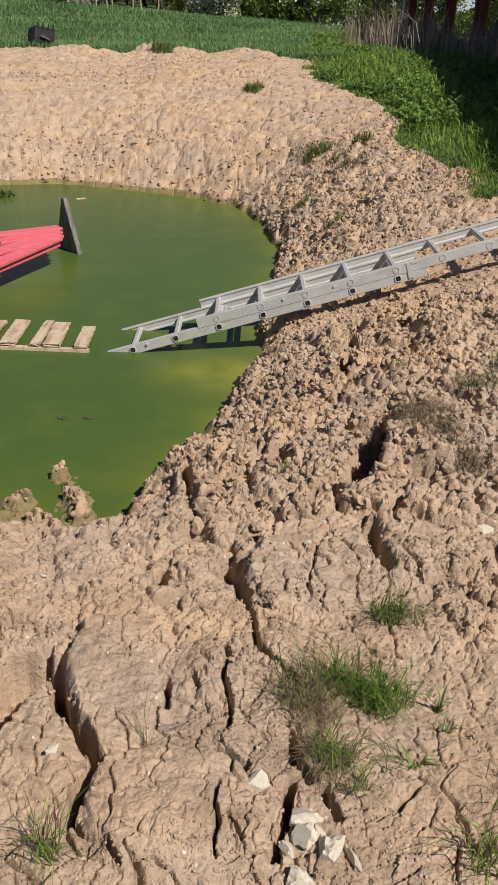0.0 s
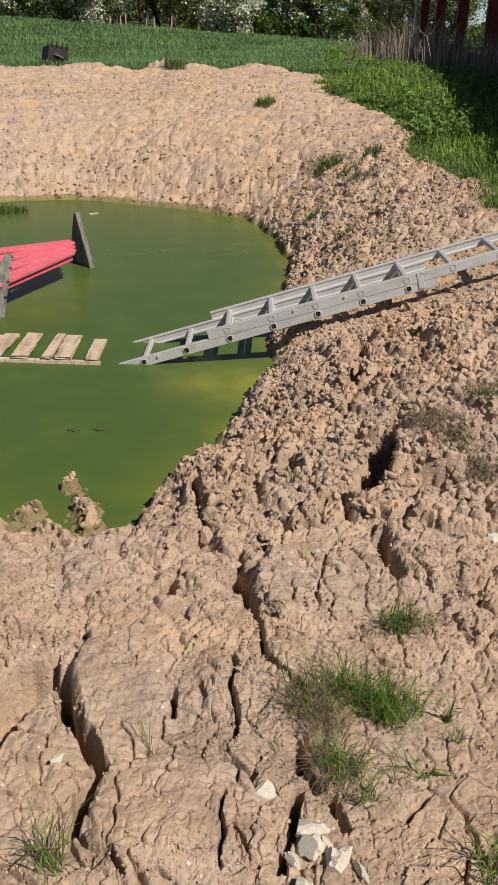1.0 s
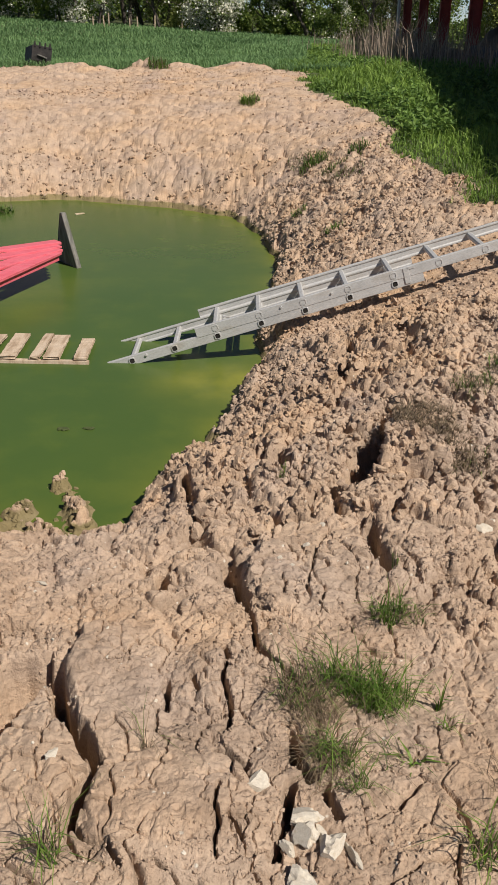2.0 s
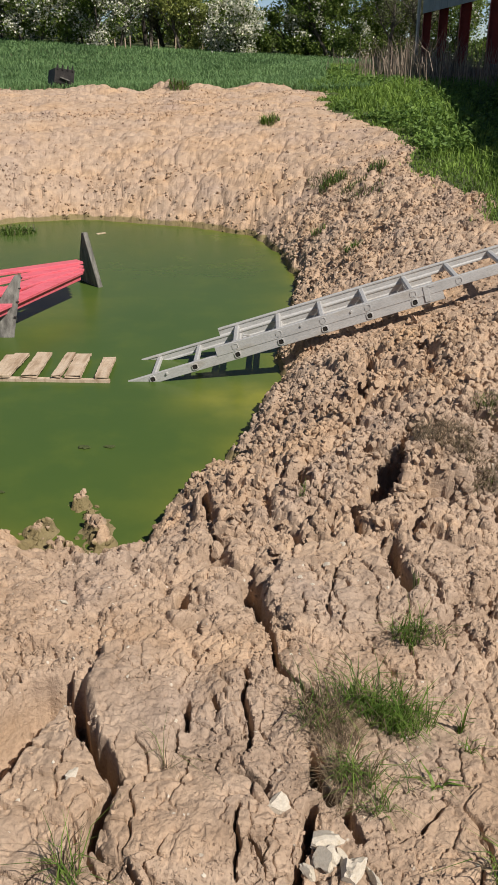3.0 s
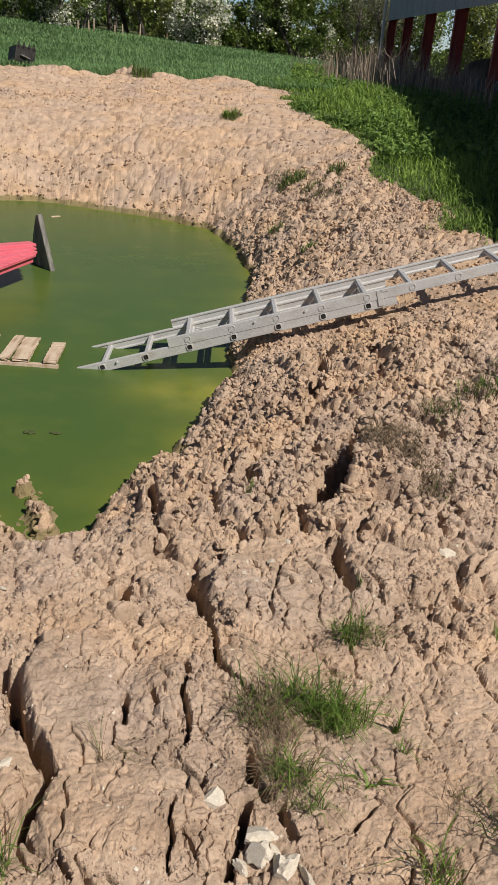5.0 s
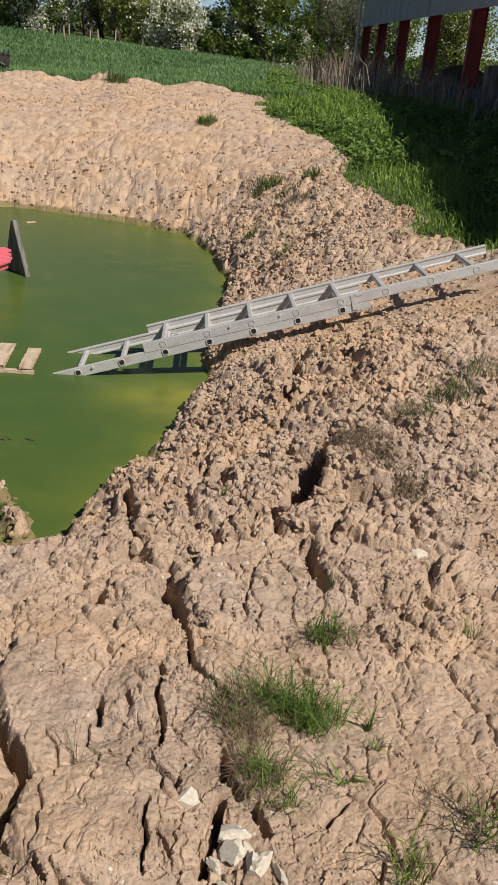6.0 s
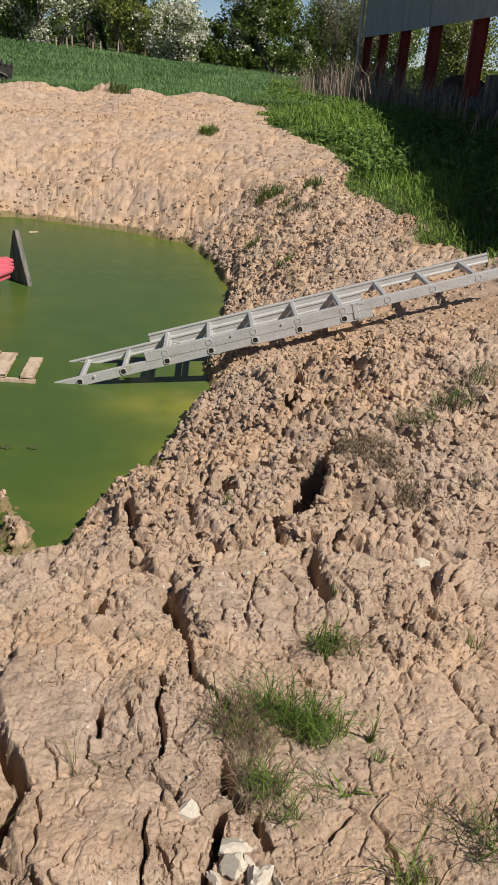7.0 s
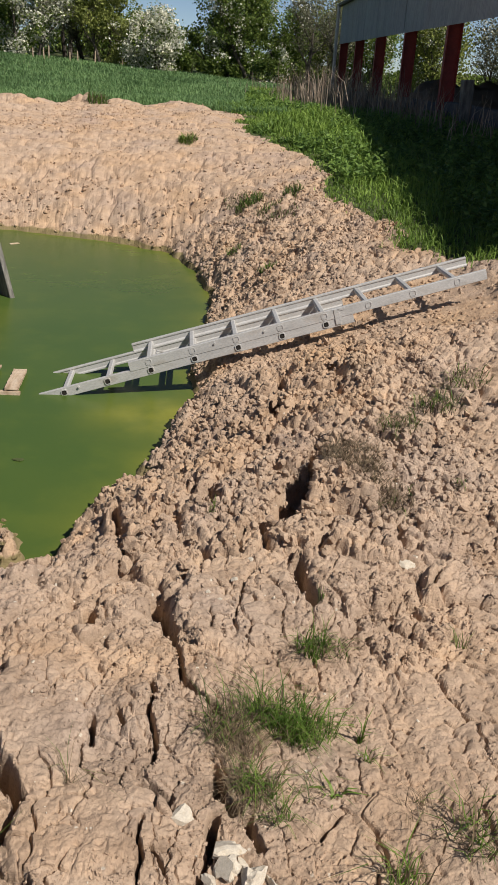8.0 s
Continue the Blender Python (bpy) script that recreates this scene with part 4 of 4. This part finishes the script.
def build_tree(kind, x, y, height, spread, leaf, count, size, label, bloom=0.0, stems=1, seed=0, low=0.25, leafy=1.0):
    rng = random.Random(seed)
    npr = np.random.default_rng(seed)
    z0 = float(land(x, y, False)) - 0.15
    thing = empty(kind, Matrix.Translation((x, y, z0)))
    tagged(thing, label, "tree" if height > 4.2 else "bush", "hedge trees")
    verts, faces, tips = [], [], []

    def limb(p, d, length, r, level):
        pts, rad = [p.copy()], [r]
        n = 5 if level < 2 else 3
        for i in range(n):
            d = (d + Vector([rng.gauss(0, 0.16) for _ in range(3)]) + Vector((0, 0, 0.06))).normalized()
            p = p + d * (length / n)
            pts.append(p.copy())
            rad.append(r * (1 - 0.62 * (i + 1) / n))
            if level >= 1:
                tips.append((p.copy(), 0.30 if level == 1 else 0.22))
            if level < (3 if leaf is LEAF_DULL or stems < 3 else 2) and i >= 1:
                for _ in range(2 if level == 0 else 1 + (rng.random() < 0.4)):
                    a = rng.uniform(0, 2 * math.pi)
                    out = Vector((math.cos(a) * spread / height * 1.5, math.sin(a) * spread / height * 1.5, rng.uniform(0.15, 0.9)))
                    limb(p, (d * 0.5 + out).normalized(), length * rng.uniform(0.42, 0.66), rad[-1] * 0.62, level + 1)
        v, f = tube(pts, rad, 6 if level < 2 else 3)
        o = len(verts)
        verts.extend(v)
        faces.extend([tuple(o + i for i in q) for q in f])

    for s in range(stems):
        a = rng.uniform(0, 6.28)
        root = Vector((math.cos(a), math.sin(a), 0)) * (0.25 * spread * (stems > 1))
        limb(root, Vector((math.cos(a) * 0.25, math.sin(a) * 0.25, 1)).normalized(), height * 0.55, 0.035 * height * (1 if stems == 1 else 0.6), 0)
    trunk = new("trunk", mesh_from("trunk", verts, faces, [BARK], True))
    trunk.parent = thing
    c = np.array([p for p, _ in tips])
    ok = (c[:, 2] > low * height * 0.5)
    c = c[ok]
    # fit the crown to its size
    top = np.percentile(c[:, 2], 98)
    # sprays of leaves: at the twigs, and in clumps that hang down to the ground round the stems
    twigs = c[npr.integers(0, len(c), int(count * 0.9))]
    a, q = npr.uniform(0, 6.283, 70), npr.uniform(0.0, 1.0, 70)
    wide = spread * 0.62 * np.sqrt(np.clip(1 - ((q - 0.42) / 0.62) ** 2, 0.05, 1)) * npr.uniform(0.55, 1.05, 70)
    clumps = np.stack([wide * np.cos(a), wide * np.sin(a), (0.05 + 0.92 * q) * height], -1)
    round_ = clumps[npr.integers(0, 70, int(count * 0.9 * leafy))] + npr.normal(0, 1, (int(count * 0.9 * leafy), 3)) * np.array([0.24, 0.24, 0.20]) * (spread / 2.2)
    c = np.concatenate([twigs + npr.normal(0, 1, twigs.shape) * np.array([0.20, 0.20, 0.16]) * (spread / 2.2), round_])
    c[:, 2] = np.maximum(c[:, 2], 0.1)
    clump = value_noise(c[:, 0] * 2.1 + seed, c[:, 2] * 2.1 + c[:, 1], seed)
    c = c[clump > 0.24]
    white = np.zeros(len(c), bool)
    if bloom:
        white = value_noise(c[:, 0] * 1.3 + 9, c[:, 2] * 1.6 - c[:, 1] * 0.7, seed + 2) + npr.normal(0, 0.16, len(c)) < bloom
        white &= npr.uniform(0, 1, len(c)) < 0.75
    for name, mask, mat, k in (("crown", ~white, leaf, 1.0), ("blossom", white, BLOSSOM, 0.95)):
        if mask.sum() > 5:
            v, f = leaf_quads(c[mask], npr.uniform(0.6, 1.3, mask.sum()) * size * k, npr, 0.2, 1.4)
            ob = new(name, mesh_from(name, v, f, [mat]))
            ob.parent = thing
            if name == "blossom":
                tagged(ob, "dense white blossom")
    return thing


# ---- clods, stones and tufts ----
def rock_mesh(name, seed, mat, cuts=0, rough=0.25, subdiv=3, size=1.0):
    bm = bmesh.new()
    bmesh.ops.create_icosphere(bm, subdivisions=subdiv, radius=1.0)
    rng = random.Random(seed)
    for v in bm.verts:
        n = noise.fractal(v.co * 1.1 + Vector((seed * 3.1, 0, 0)), 0.8, 2.1, 3)
        m = noise.fractal(v.co * 4.0 + Vector((0, seed * 1.7, 0)), 0.7, 2.1, 3)
        v.co *= max(0.55, 1 + rough * (n * 0.8 + m * 0.35))
    for _ in range(cuts):
        no = Vector([rng.gauss(0, 1) for _ in range(3)]).normalized()
        at = no * rng.uniform(0.45, 0.75)
        made = bmesh.ops.bisect_plane(bm, geom=bm.verts[:] + bm.edges[:] + bm.faces[:], plane_co=at, plane_no=no, clear_outer=True)
        rim = [e for e in made["geom_cut"] if isinstance(e, bmesh.types.BMEdge)]
        if rim:
            bmesh.ops.contextual_create(bm, geom=rim)
    bmesh.ops.triangulate(bm, faces=bm.faces)
    bmesh.ops.scale(bm, vec=(size, size, size), verts=bm.verts)
    me = bpy.data.meshes.new(name)
    bm.to_mesh(me)
    bm.free()
    for p in me.polygons:
        p.use_smooth = cuts < 3
    me.materials.append(mat)
    return me


def build_clods():
    kinds = [rock_mesh("earth_clod", 10 + n, SOIL, 4, 1.0, 3, 0.03) for n in range(9)]
    rng = random.Random(5)
    made = 0
    while made < 170:
        y = 2.45 + 5.5 * rng.random() ** 1.5
        x = rng.uniform(-0.35, 1.25)
        p = np.array([x]), np.array([y])
        if float(polyline_distance(*p, POND, True)[0]) < 0.05 or float(grass_depth(*p)[0]) > -0.25:
            continue
        s = rng.choice((0.014, 0.018, 0.022, 0.026, 0.03, 0.036))
        ob = new("earth_clod", kinds[made % 9])
        ob.matrix_world = Matrix.LocRotScale((x, y, float(land(*p)[0]) + s * 0.10), Euler([rng.uniform(0, 6.28) for _ in range(3)]), Vector((s, s * rng.uniform(0.7, 1.1), s * rng.uniform(0.6, 0.9))) / 0.03)
        tagged(ob, "loose dry lump of brown clay on the bank", "clod", "loose clods")
        made += 1


def build_crumbs():
    """Loose rubble of clay over the banks, and chips of chalk."""
    rng = np.random.default_rng(6)
    shapes, pick = [], random.Random(77)
    for n in range(16):
        bm = bmesh.new()
        for _ in range(13 if n < 11 else 34):
            p = Vector([pick.gauss(0, 1) for _ in range(3)])
            bm.verts.new(p.normalized() * pick.uniform(0.65, 1.1))
        made = bmesh.ops.convex_hull(bm, input=bm.verts)
        bmesh.ops.delete(bm, geom=[v for v in made["geom_interior"] if isinstance(v, bmesh.types.BMVert)], context="VERTS")
        bmesh.ops.triangulate(bm, faces=bm.faces)
        bm.verts.index_update()
        shapes.append((np.array([v.co[:] for v in bm.verts]), np.array([[v.index for v in f.verts] for f in bm.faces], np.int32)))
        bm.free()
    sets = (("clay_rubble", SOIL, 30000, 0.004, 0.024, "loose rubble of dry clay over the pond banks", "soil crumbs"), ("fine_crumbs", SOIL, 15000, 0.0022, 0.0085, "fine dry crumbs of clay over the near slabs", "soil crumbs"), ("far_rubble", SOIL, 14000, 0.006, 0.026, "loose crumbs of dry clay on the far bank", "soil crumbs"), ("chalk_chips", STONE, 450, 0.003, 0.009, "small pale chalk chips scattered over the clay", "stone chips"))
    for name, mat, count, lo, hi, label, category in sets:
        y = 1.9 + 9.5 * rng.uniform(0, 1, count * 6) ** 1.5 if mat is SOIL else 1.05 + 9 * rng.uniform(0, 1, count * 6) ** 1.3
        x = rng.uniform(-1, 1, count * 6) * (0.55 + 0.33 * y) + 0.03 * y
        bank = step(2.5, 3.4, y + 0.5 * x) * (1 - 0.75 * step(1.0, 1.5, x + 0.1 * (4 - y))) * (1 - 0.8 * step(8.6, 10.2, y - 0.6 * x))
        patchy = np.where(y > 8, step(-0.15, 0.35, fbm(x * 0.3, y * 1.2, 0.8, 133, 3)), step(-0.3, 0.4, fbm(x, y, 0.5, 131, 3)))
        want = np.clip(bank * (0.35 + 0.65 * patchy), 0.06, 1) if mat is SOIL else 0.5
        ok = (polyline_distance(x, y, POND, True) > 0.0) & (grass_depth(x, y) < -0.03) & (rng.uniform(0, 1, len(x)) < want)
        x, y = x[ok][:count], y[ok][:count]
        if name == "fine_crumbs":
            x, y = rng.uniform(-0.85, 1.05, count * 3), rng.uniform(1.02, 2.95, count * 3)
            ok = rng.uniform(0, 1, len(x)) < 0.12 + 0.88 * step(-0.15, 0.35, fbm(x, y, 0.22, 141, 3))
            x, y = x[ok][:count], y[ok][:count]
        if name == "clay_rubble":
            for cx, cy, r, _ in CLUMPS:
                x, y = np.append(x, rng.normal(cx, 0.6 * r, 45)), np.append(y, rng.normal(cy, 0.6 * r, 45))
        if name == "far_rubble":
            y = rng.uniform(8.2, 16.8, count * 2)
            x = rng.uniform(-0.36, 0.2, count * 2) * y
            ok = (polyline_distance(x, y, POND, True) > 0.03) & (grass_depth(x, y) < -0.03) & (rng.uniform(0, 1, len(x)) < 0.15 + 0.85 * step(-0.1, 0.4, fbm(x * 0.35, y, 0.6, 137, 3)))
            x, y = x[ok][:count], y[ok][:count]
        s = (lo + (hi - lo) * rng.uniform(0, 1, len(x)) ** 3.0) * (1 if name == "far_rubble" else 1 + 0.055 * np.maximum(y - 3, 0))
        s = np.where((y < 2.6) & (x < 0.9), np.minimum(s, 0.007), s)
        z = np.maximum(land(x, y), -0.004) + s * (0.25 * step(6, 10, y) - 0.05)
        verts, faces, o = [], [], 0
        for i in range(len(x)):
            v, f = shapes[i % 11 if s[i] < 0.014 or name == "far_rubble" else 11 + i % 5]
            turn = np.array(Euler(rng.uniform(0, 6.28, 3)).to_matrix())
            verts.append((v * (1, rng.uniform(0.6, 1), rng.uniform(0.5, 0.9))) @ turn * s[i] + (x[i], y[i], z[i]))
            faces.append(f + o)
            o += len(v)
        tagged(new(name, mesh_from(name, np.concatenate(verts), np.concatenate(faces), [mat])), label, category, kind="stuff")


def build_stones():
    rows = [(0.105, 1.262, 0.030, 0.045, 0.030, 1), (0.110, 1.222, 0.028, 0.040, 0.032, 2), (0.160, 1.185, 0.042, 0.046, 0.030, 3), (0.208, 1.165, 0.014, 0.044, 0.024, 4),
            (0.098, 1.120, 0.052, 0.032, 0.026, 5), (0.078, 1.195, 0.016, 0.022, 0.020, 6), (0.013, 1.345, 0.036, 0.036, 0.008, 7), (-0.447, 1.405, 0.024, 0.016, 0.008, 8),
            (0.755, 2.44, 0.040, 0.028, 0.022, 9), (0.79, 2.47, 0.018, 0.014, 0.010, 10), (-0.67, 2.21, 0.026, 0.011, 0.007, 11), (0.075, 2.245, 0.016, 0.010, 0.006, 12), (0.11, 2.205, 0.014, 0.008, 0.005, 13),
            (0.16, 2.33, 0.010, 0.016, 0.005, 14), (0.222, 2.455, 0.010, 0.013, 0.005, 15), (0.145, 1.235, 0.018, 0.014, 0.012, 16)]
    for x, y, a, b, c, seed in rows:
        ob = new("limestone", rock_mesh("limestone", 70 + seed, STONE, 5, 0.6))
        z = float(land(np.array([x]), np.array([y]))[0])
        ob.matrix_world = Matrix.LocRotScale((x, y, z + c * 0.2), Euler((0.3 * math.sin(seed), 0.4 * math.cos(seed), seed * 1.7)), Vector((a, b, c)) * 0.85)
        tagged(ob, "pale angular limestone piece lying in the clay", "stone", "stones")


def tuft(x, y, radius, height, count, width, label, seed, dry=0.15, lean=0.7, kind="grass_tuft", flat=1.0):
    rng = np.random.default_rng(seed)
    a, r = rng.uniform(0, 6.28, count), radius * np.sqrt(rng.uniform(0, 1, count))
    px, py = x + r * np.cos(a), y + r * np.sin(a) * flat
    base = np.stack([px, py, np.maximum(land(px, py), 0.0) - 0.004], -1)
    h = height * rng.uniform(0.35, 1.35, count)
    idx = (rng.uniform(0, 1, count) < dry).astype(int)
    me = blade_mesh(kind, base, h, np.full(count, width), np.abs(rng.normal(lean, 0.35, count)), rng, [TUFT, STALE], idx)
    return tagged(new(kind, me), label, "grass", "tufts")


def build_tufts():
    green, dry = "fresh green grass tuft rooted in cracked clay", "thin dry grass tuft in cracked clay"
    near = ((0.28, 1.63, 0.055, 0.10, 190, 0.0032, green, 0.05, 0.9), (0.21, 1.67, 0.045, 0.10, 110, 0.0030, green, 0.12, 1.0), (0.345, 1.63, 0.05, 0.08, 110, 0.0030, green, 0.1, 1.1), (0.31, 1.585, 0.035, 0.06, 70, 0.0028, green, 0.1, 1.1),
            (0.115, 1.62, 0.055, 0.10, 150, 0.0024, dry, 0.6, 1.1), (0.15, 1.55, 0.06, 0.05, 300, 0.0018, dry, 0.95, 1.3), (0.19, 1.43, 0.045, 0.07, 150, 0.0026, green, 0.4, 1.1), (0.145, 1.43, 0.045, 0.05, 170, 0.0018, dry, 0.95, 1.3),
            (0.235, 1.35, 0.03, 0.05, 50, 0.0026, green, 0.3, 1.2), (0.375, 1.95, 0.045, 0.075, 120, 0.0030, green, 0.12, 0.8), (0.43, 1.93, 0.04, 0.05, 60, 0.0026, dry, 0.5, 0.9), (0.16, 1.37, 0.04, 0.035, 110, 0.0018, dry, 0.97, 1.4),
            (-0.243, 1.45, 0.010, 0.13, 20, 0.0016, dry, 0.75, 1.0), (-0.40, 1.155, 0.03, 0.11, 50, 0.0030, green, 0.35, 0.9), (0.457, 1.615, 0.008, 0.075, 12, 0.0050, green, 0.05, 0.35),
            (0.46, 1.53, 0.012, 0.05, 16, 0.0030, green, 0.3, 0.9), (0.33, 1.42, 0.05, 0.04, 34, 0.0024, dry, 0.5, 1.6), (0.365, 1.425, 0.016, 0.04, 8, 0.0090, green, 0.05, 1.7))
    spread = ((0.475, 1.17, 0.04, 0.10, 60, 0.0034, green, 0.25, 0.9), (0.65, 1.28, 0.06, 0.09, 90, 0.0032, green, 0.4, 1.0), (0.42, 2.20, 0.02, 0.05, 25, 0.0026, green, 0.2, 0.6), (0.56, 1.36, 0.05, 0.04, 40, 0.0022, dry, 0.9, 1.5),
              (0.79, 2.84, 0.08, 0.06, 190, 0.0026, dry, 0.85, 1.3), (0.66, 3.05, 0.10, 0.05, 420, 0.0026, dry, 1.0, 1.6), (0.74, 2.92, 0.07, 0.05, 260, 0.0026, dry, 1.0, 1.5), (0.57, 3.06, 0.07, 0.05, 220, 0.0026, dry, 1.0, 1.6), (0.90, 3.37, 0.09, 0.07, 190, 0.0030, dry, 0.55, 1.1), (1.12, 3.55, 0.10, 0.08, 160, 0.004, dry, 0.45, 1.0), (1.3, 3.75, 0.10, 0.07, 130, 0.004, dry, 0.6, 1.1),
              (0.81, 1.98, 0.02, 0.06, 20, 0.0028, green, 0.3, 0.7), (1.05, 2.9, 0.03, 0.05, 30, 0.003, dry, 0.6, 0.9), (0.10, 2.88, 0.02, 0.04, 25, 0.003, green, 0.3, 0.6))
    far = ((-0.19, 12.55, 0.14, 0.12, 200, 0.010, green, 0.2, 0.8), (0.56, 9.85, 0.17, 0.12, 230, 0.008, green, 0.2, 0.9), (0.74, 9.35, 0.14, 0.09, 150, 0.007, green, 0.5, 1.0), (1.03, 9.8, 0.12, 0.10, 120, 0.008, green, 0.3, 0.8),
           (0.80, 8.85, 0.20, 0.08, 260, 0.006, dry, 0.85, 1.2), (0.59, 7.22, 0.08, 0.07, 130, 0.006, green, 0.1, 0.8), (0.34, 8.2, 0.07, 0.07, 110, 0.006, green, 0.3, 0.8), (0.42, 10.1, 0.16, 0.07, 130, 0.007, dry, 0.7, 1.0),
           (-3.05, 9.86, 0.22, 0.10, 200, 0.010, green, 0.1, 1.2), (-1.9, 16.6, 0.2, 0.2, 150, 0.014, green, 0.3, 0.8))
    for n, (x, y, r, h, c, w, lab, d, lean) in enumerate(near + spread + far):
        tuft(x, y, r, h, c, w, lab, 200 + n, d, lean)


def build_floating():
    rng = random.Random(8)
    for n, (x, y, r) in enumerate(((-1.05, 4.14, 0.05), (-0.91, 4.15, 0.035), (-1.35, 3.62, 0.03))):
        bm = bmesh.new()
        ring = [bm.verts.new((x + r * math.cos(a) * rng.uniform(0.6, 1.2), y + 0.45 * r * math.sin(a) * rng.uniform(0.6, 1.2), 0.004)) for a in [6.283 * k / 14 for k in range(14)]]
        up = [bm.verts.new((v.co.x * 0.8 + x * 0.2, v.co.y * 0.8 + y * 0.2, 0.009)) for v in ring]
        for k in range(14):
            bm.faces.new((ring[k - 1], ring[k], up[k], up[k - 1]))
        bm.faces.new(up)
        tagged(part("floating_algae", bm, TURF), "dark clot of algae floating on the water", "algae", "floating algae")
    bm = bmesh.new()
    box(bm, 0.10, 0.035, 0.012, Matrix.Translation((-2.06, 9.78, 0.006)) @ Matrix.Rotation(0.5, 4, "Z"), 0.004, 0.006, 3)
    tagged(part("floating_chip", bm, PALEWOOD), "small pale chip of wood floating on the pond", "debris")


build_ladder()
build_pallet()
build_trestle()
build_bucket()
build_shed()
heap("muck_mound", 6.5, 21.6, 1.1, 0.8, STRAW, "old brown muck mound on the barn floor", "mound", 1)
heap("muck_mound", 6.8, 26.1, 1.2, 0.8, STRAW, "old brown muck mound on the barn floor", "mound", 2)
fence_post(4.17, 14.4, 0.85, 0.085, GREYWOOD, "thick weathered wooden post before the barn", "verge posts", 1)
fence_post(4.5, 13.1, 0.75, 0.10, GREYWOOD, "thick weathered wooden post before the barn", "verge posts", 2)
for n, x in enumerate((-9.3, -8.75, -8.5, -7.4, -7.0, -6.1, -4.6)):
    fence_post(x, 51.2 + 0.2 * n, 0.52 + 0.10 * (n % 3), 0.028, PALEWOOD, "pale slim fence post before the hedge", "hedge fence posts", 10 + n)

HAWTHORN, GREEN, BARE = "hawthorn thick with white blossom at the field's edge", "leafy green hedgerow tree at the field's edge", "dark twiggy tree with sparse leaves behind the field"
# kind, x, y, height, spread, leaf, count, size, label, bloom, stems, seed
TREES = [("hawthorn", -14.6, 54, 4.6, 2.4, LEAF, 7800, 0.105, HAWTHORN, 0.50, 3, 1), ("hawthorn", -10.0, 53.5, 4.8, 2.5, LEAF, 9750, 0.105, HAWTHORN, 0.56, 3, 2),
         ("hawthorn", -11.8, 54, 5.0, 2.4, LEAF, 7800, 0.105, HAWTHORN, 0.50, 3, 3), ("hedge_tree", -5.8, 54.5, 5.6, 2.2, LEAF_PALE, 7800, 0.105, GREEN, 0.0, 2, 4),
         ("hedge_tree", -7.2, 58, 4.0, 1.9, LEAF_DULL, 4800, 0.098, BARE, 0.0, 3, 5), ("hawthorn", -3.0, 53, 3.3, 2.3, LEAF, 9750, 0.098, HAWTHORN, 0.68, 4, 6),
         ("hedge_tree", 0.9, 54, 3.6, 1.7, LEAF, 8400, 0.105, GREEN, 0.14, 3, 7), ("hedge_tree", 2.6, 54.5, 6.2, 2.6, LEAF, 12750, 0.105, GREEN, 0.22, 2, 8),
         ("hawthorn", 3.6, 50.5, 2.0, 1.5, LEAF, 5400, 0.091, HAWTHORN, 0.55, 3, 9), ("hedge_tree", 6.6, 52, 6.0, 2.8, LEAF_DULL, 6900, 0.084, BARE, 0.05, 2, 10),
         ("hedge_tree", 9.6, 55, 5.6, 2.6, LEAF, 7800, 0.105, GREEN, 0.2, 3, 11), ("hedge_tree", 5.2, 56, 4.2, 2.4, LEAF, 7800, 0.105, GREEN, 0.1, 3, 12),
         ("hedge_tree", 12.4, 50, 5.0, 2.6, LEAF_PALE, 7800, 0.105, GREEN, 0.1, 3, 13), ("hedge_tree", 15.6, 52, 5.2, 2.8, LEAF_DULL, 6300, 0.098, BARE, 0.05, 3, 14),
         ("hedge_tree", 18.8, 50, 5.4, 3.0, LEAF, 7800, 0.105, GREEN, 0.1, 3, 15), ("hedge_tree", 22.5, 50, 5.4, 3.0, LEAF_PALE, 6300, 0.112, GREEN, 0.1, 3, 16),
         ("hedge_tree", -17.5, 56, 5.8, 2.8, LEAF, 6900, 0.112, GREEN, 0.05, 3, 17), ("hedge_tree", -8.9, 60, 7.5, 2.4, LEAF_DULL, 4500, 0.098, BARE, 0.0, 2, 18),
         ("hedge_tree", -13.2, 62, 8.0, 3.0, LEAF_DULL, 6300, 0.105, BARE, 0.0, 2, 19), ("hedge_tree", -1.2, 60, 1.7, 1.6, LEAF, 3300, 0.112, GREEN, 0.0, 3, 20),
         ("hedge_tree", 7.6, 58, 5.0, 3.0, LEAF_PALE, 6900, 0.112, GREEN, 0.1, 3, 21), ("hedge_tree", -4.6, 58, 3.4, 2.4, LEAF, 5400, 0.112, GREEN, 0.0, 3, 22)]
for kind, x, y, h, s, leaf, count, size, label, bloom, stems, seed in TREES:
    build_tree(kind, x, y, h, s, leaf, count, size, label, bloom, stems, seed, leafy=0.25 if leaf is LEAF_DULL else 1.0)


def build_far_hedge():
    rng = np.random.default_rng(12)
    n = 42000
    x = rng.uniform(-45, 60, n)
    y = 66 + rng.normal(0, 0.9, n) - 0.05 * x
    h = (0.8 + 1.0 * value_noise(x * 0.35, x * 0 + 2, 14) + 0.5 * value_noise(x * 1.4, x * 0, 15)) * rng.uniform(0, 1, n) ** 0.7
    v, f = leaf_quads(np.stack([x, y, land(x, y, False) + h], -1), rng.uniform(0.14, 0.30, n), rng, 0.2, 1.4)
    tagged(new("far_hedge", mesh_from("far_hedge", v, f, [LEAF])), "dense green hedge closing the far side of the field", "hedge", kind="stuff")


build_far_hedge()
build_field()
build_verge()
build_clods()
build_stones()
build_tufts()
build_floating()
build_crumbs()
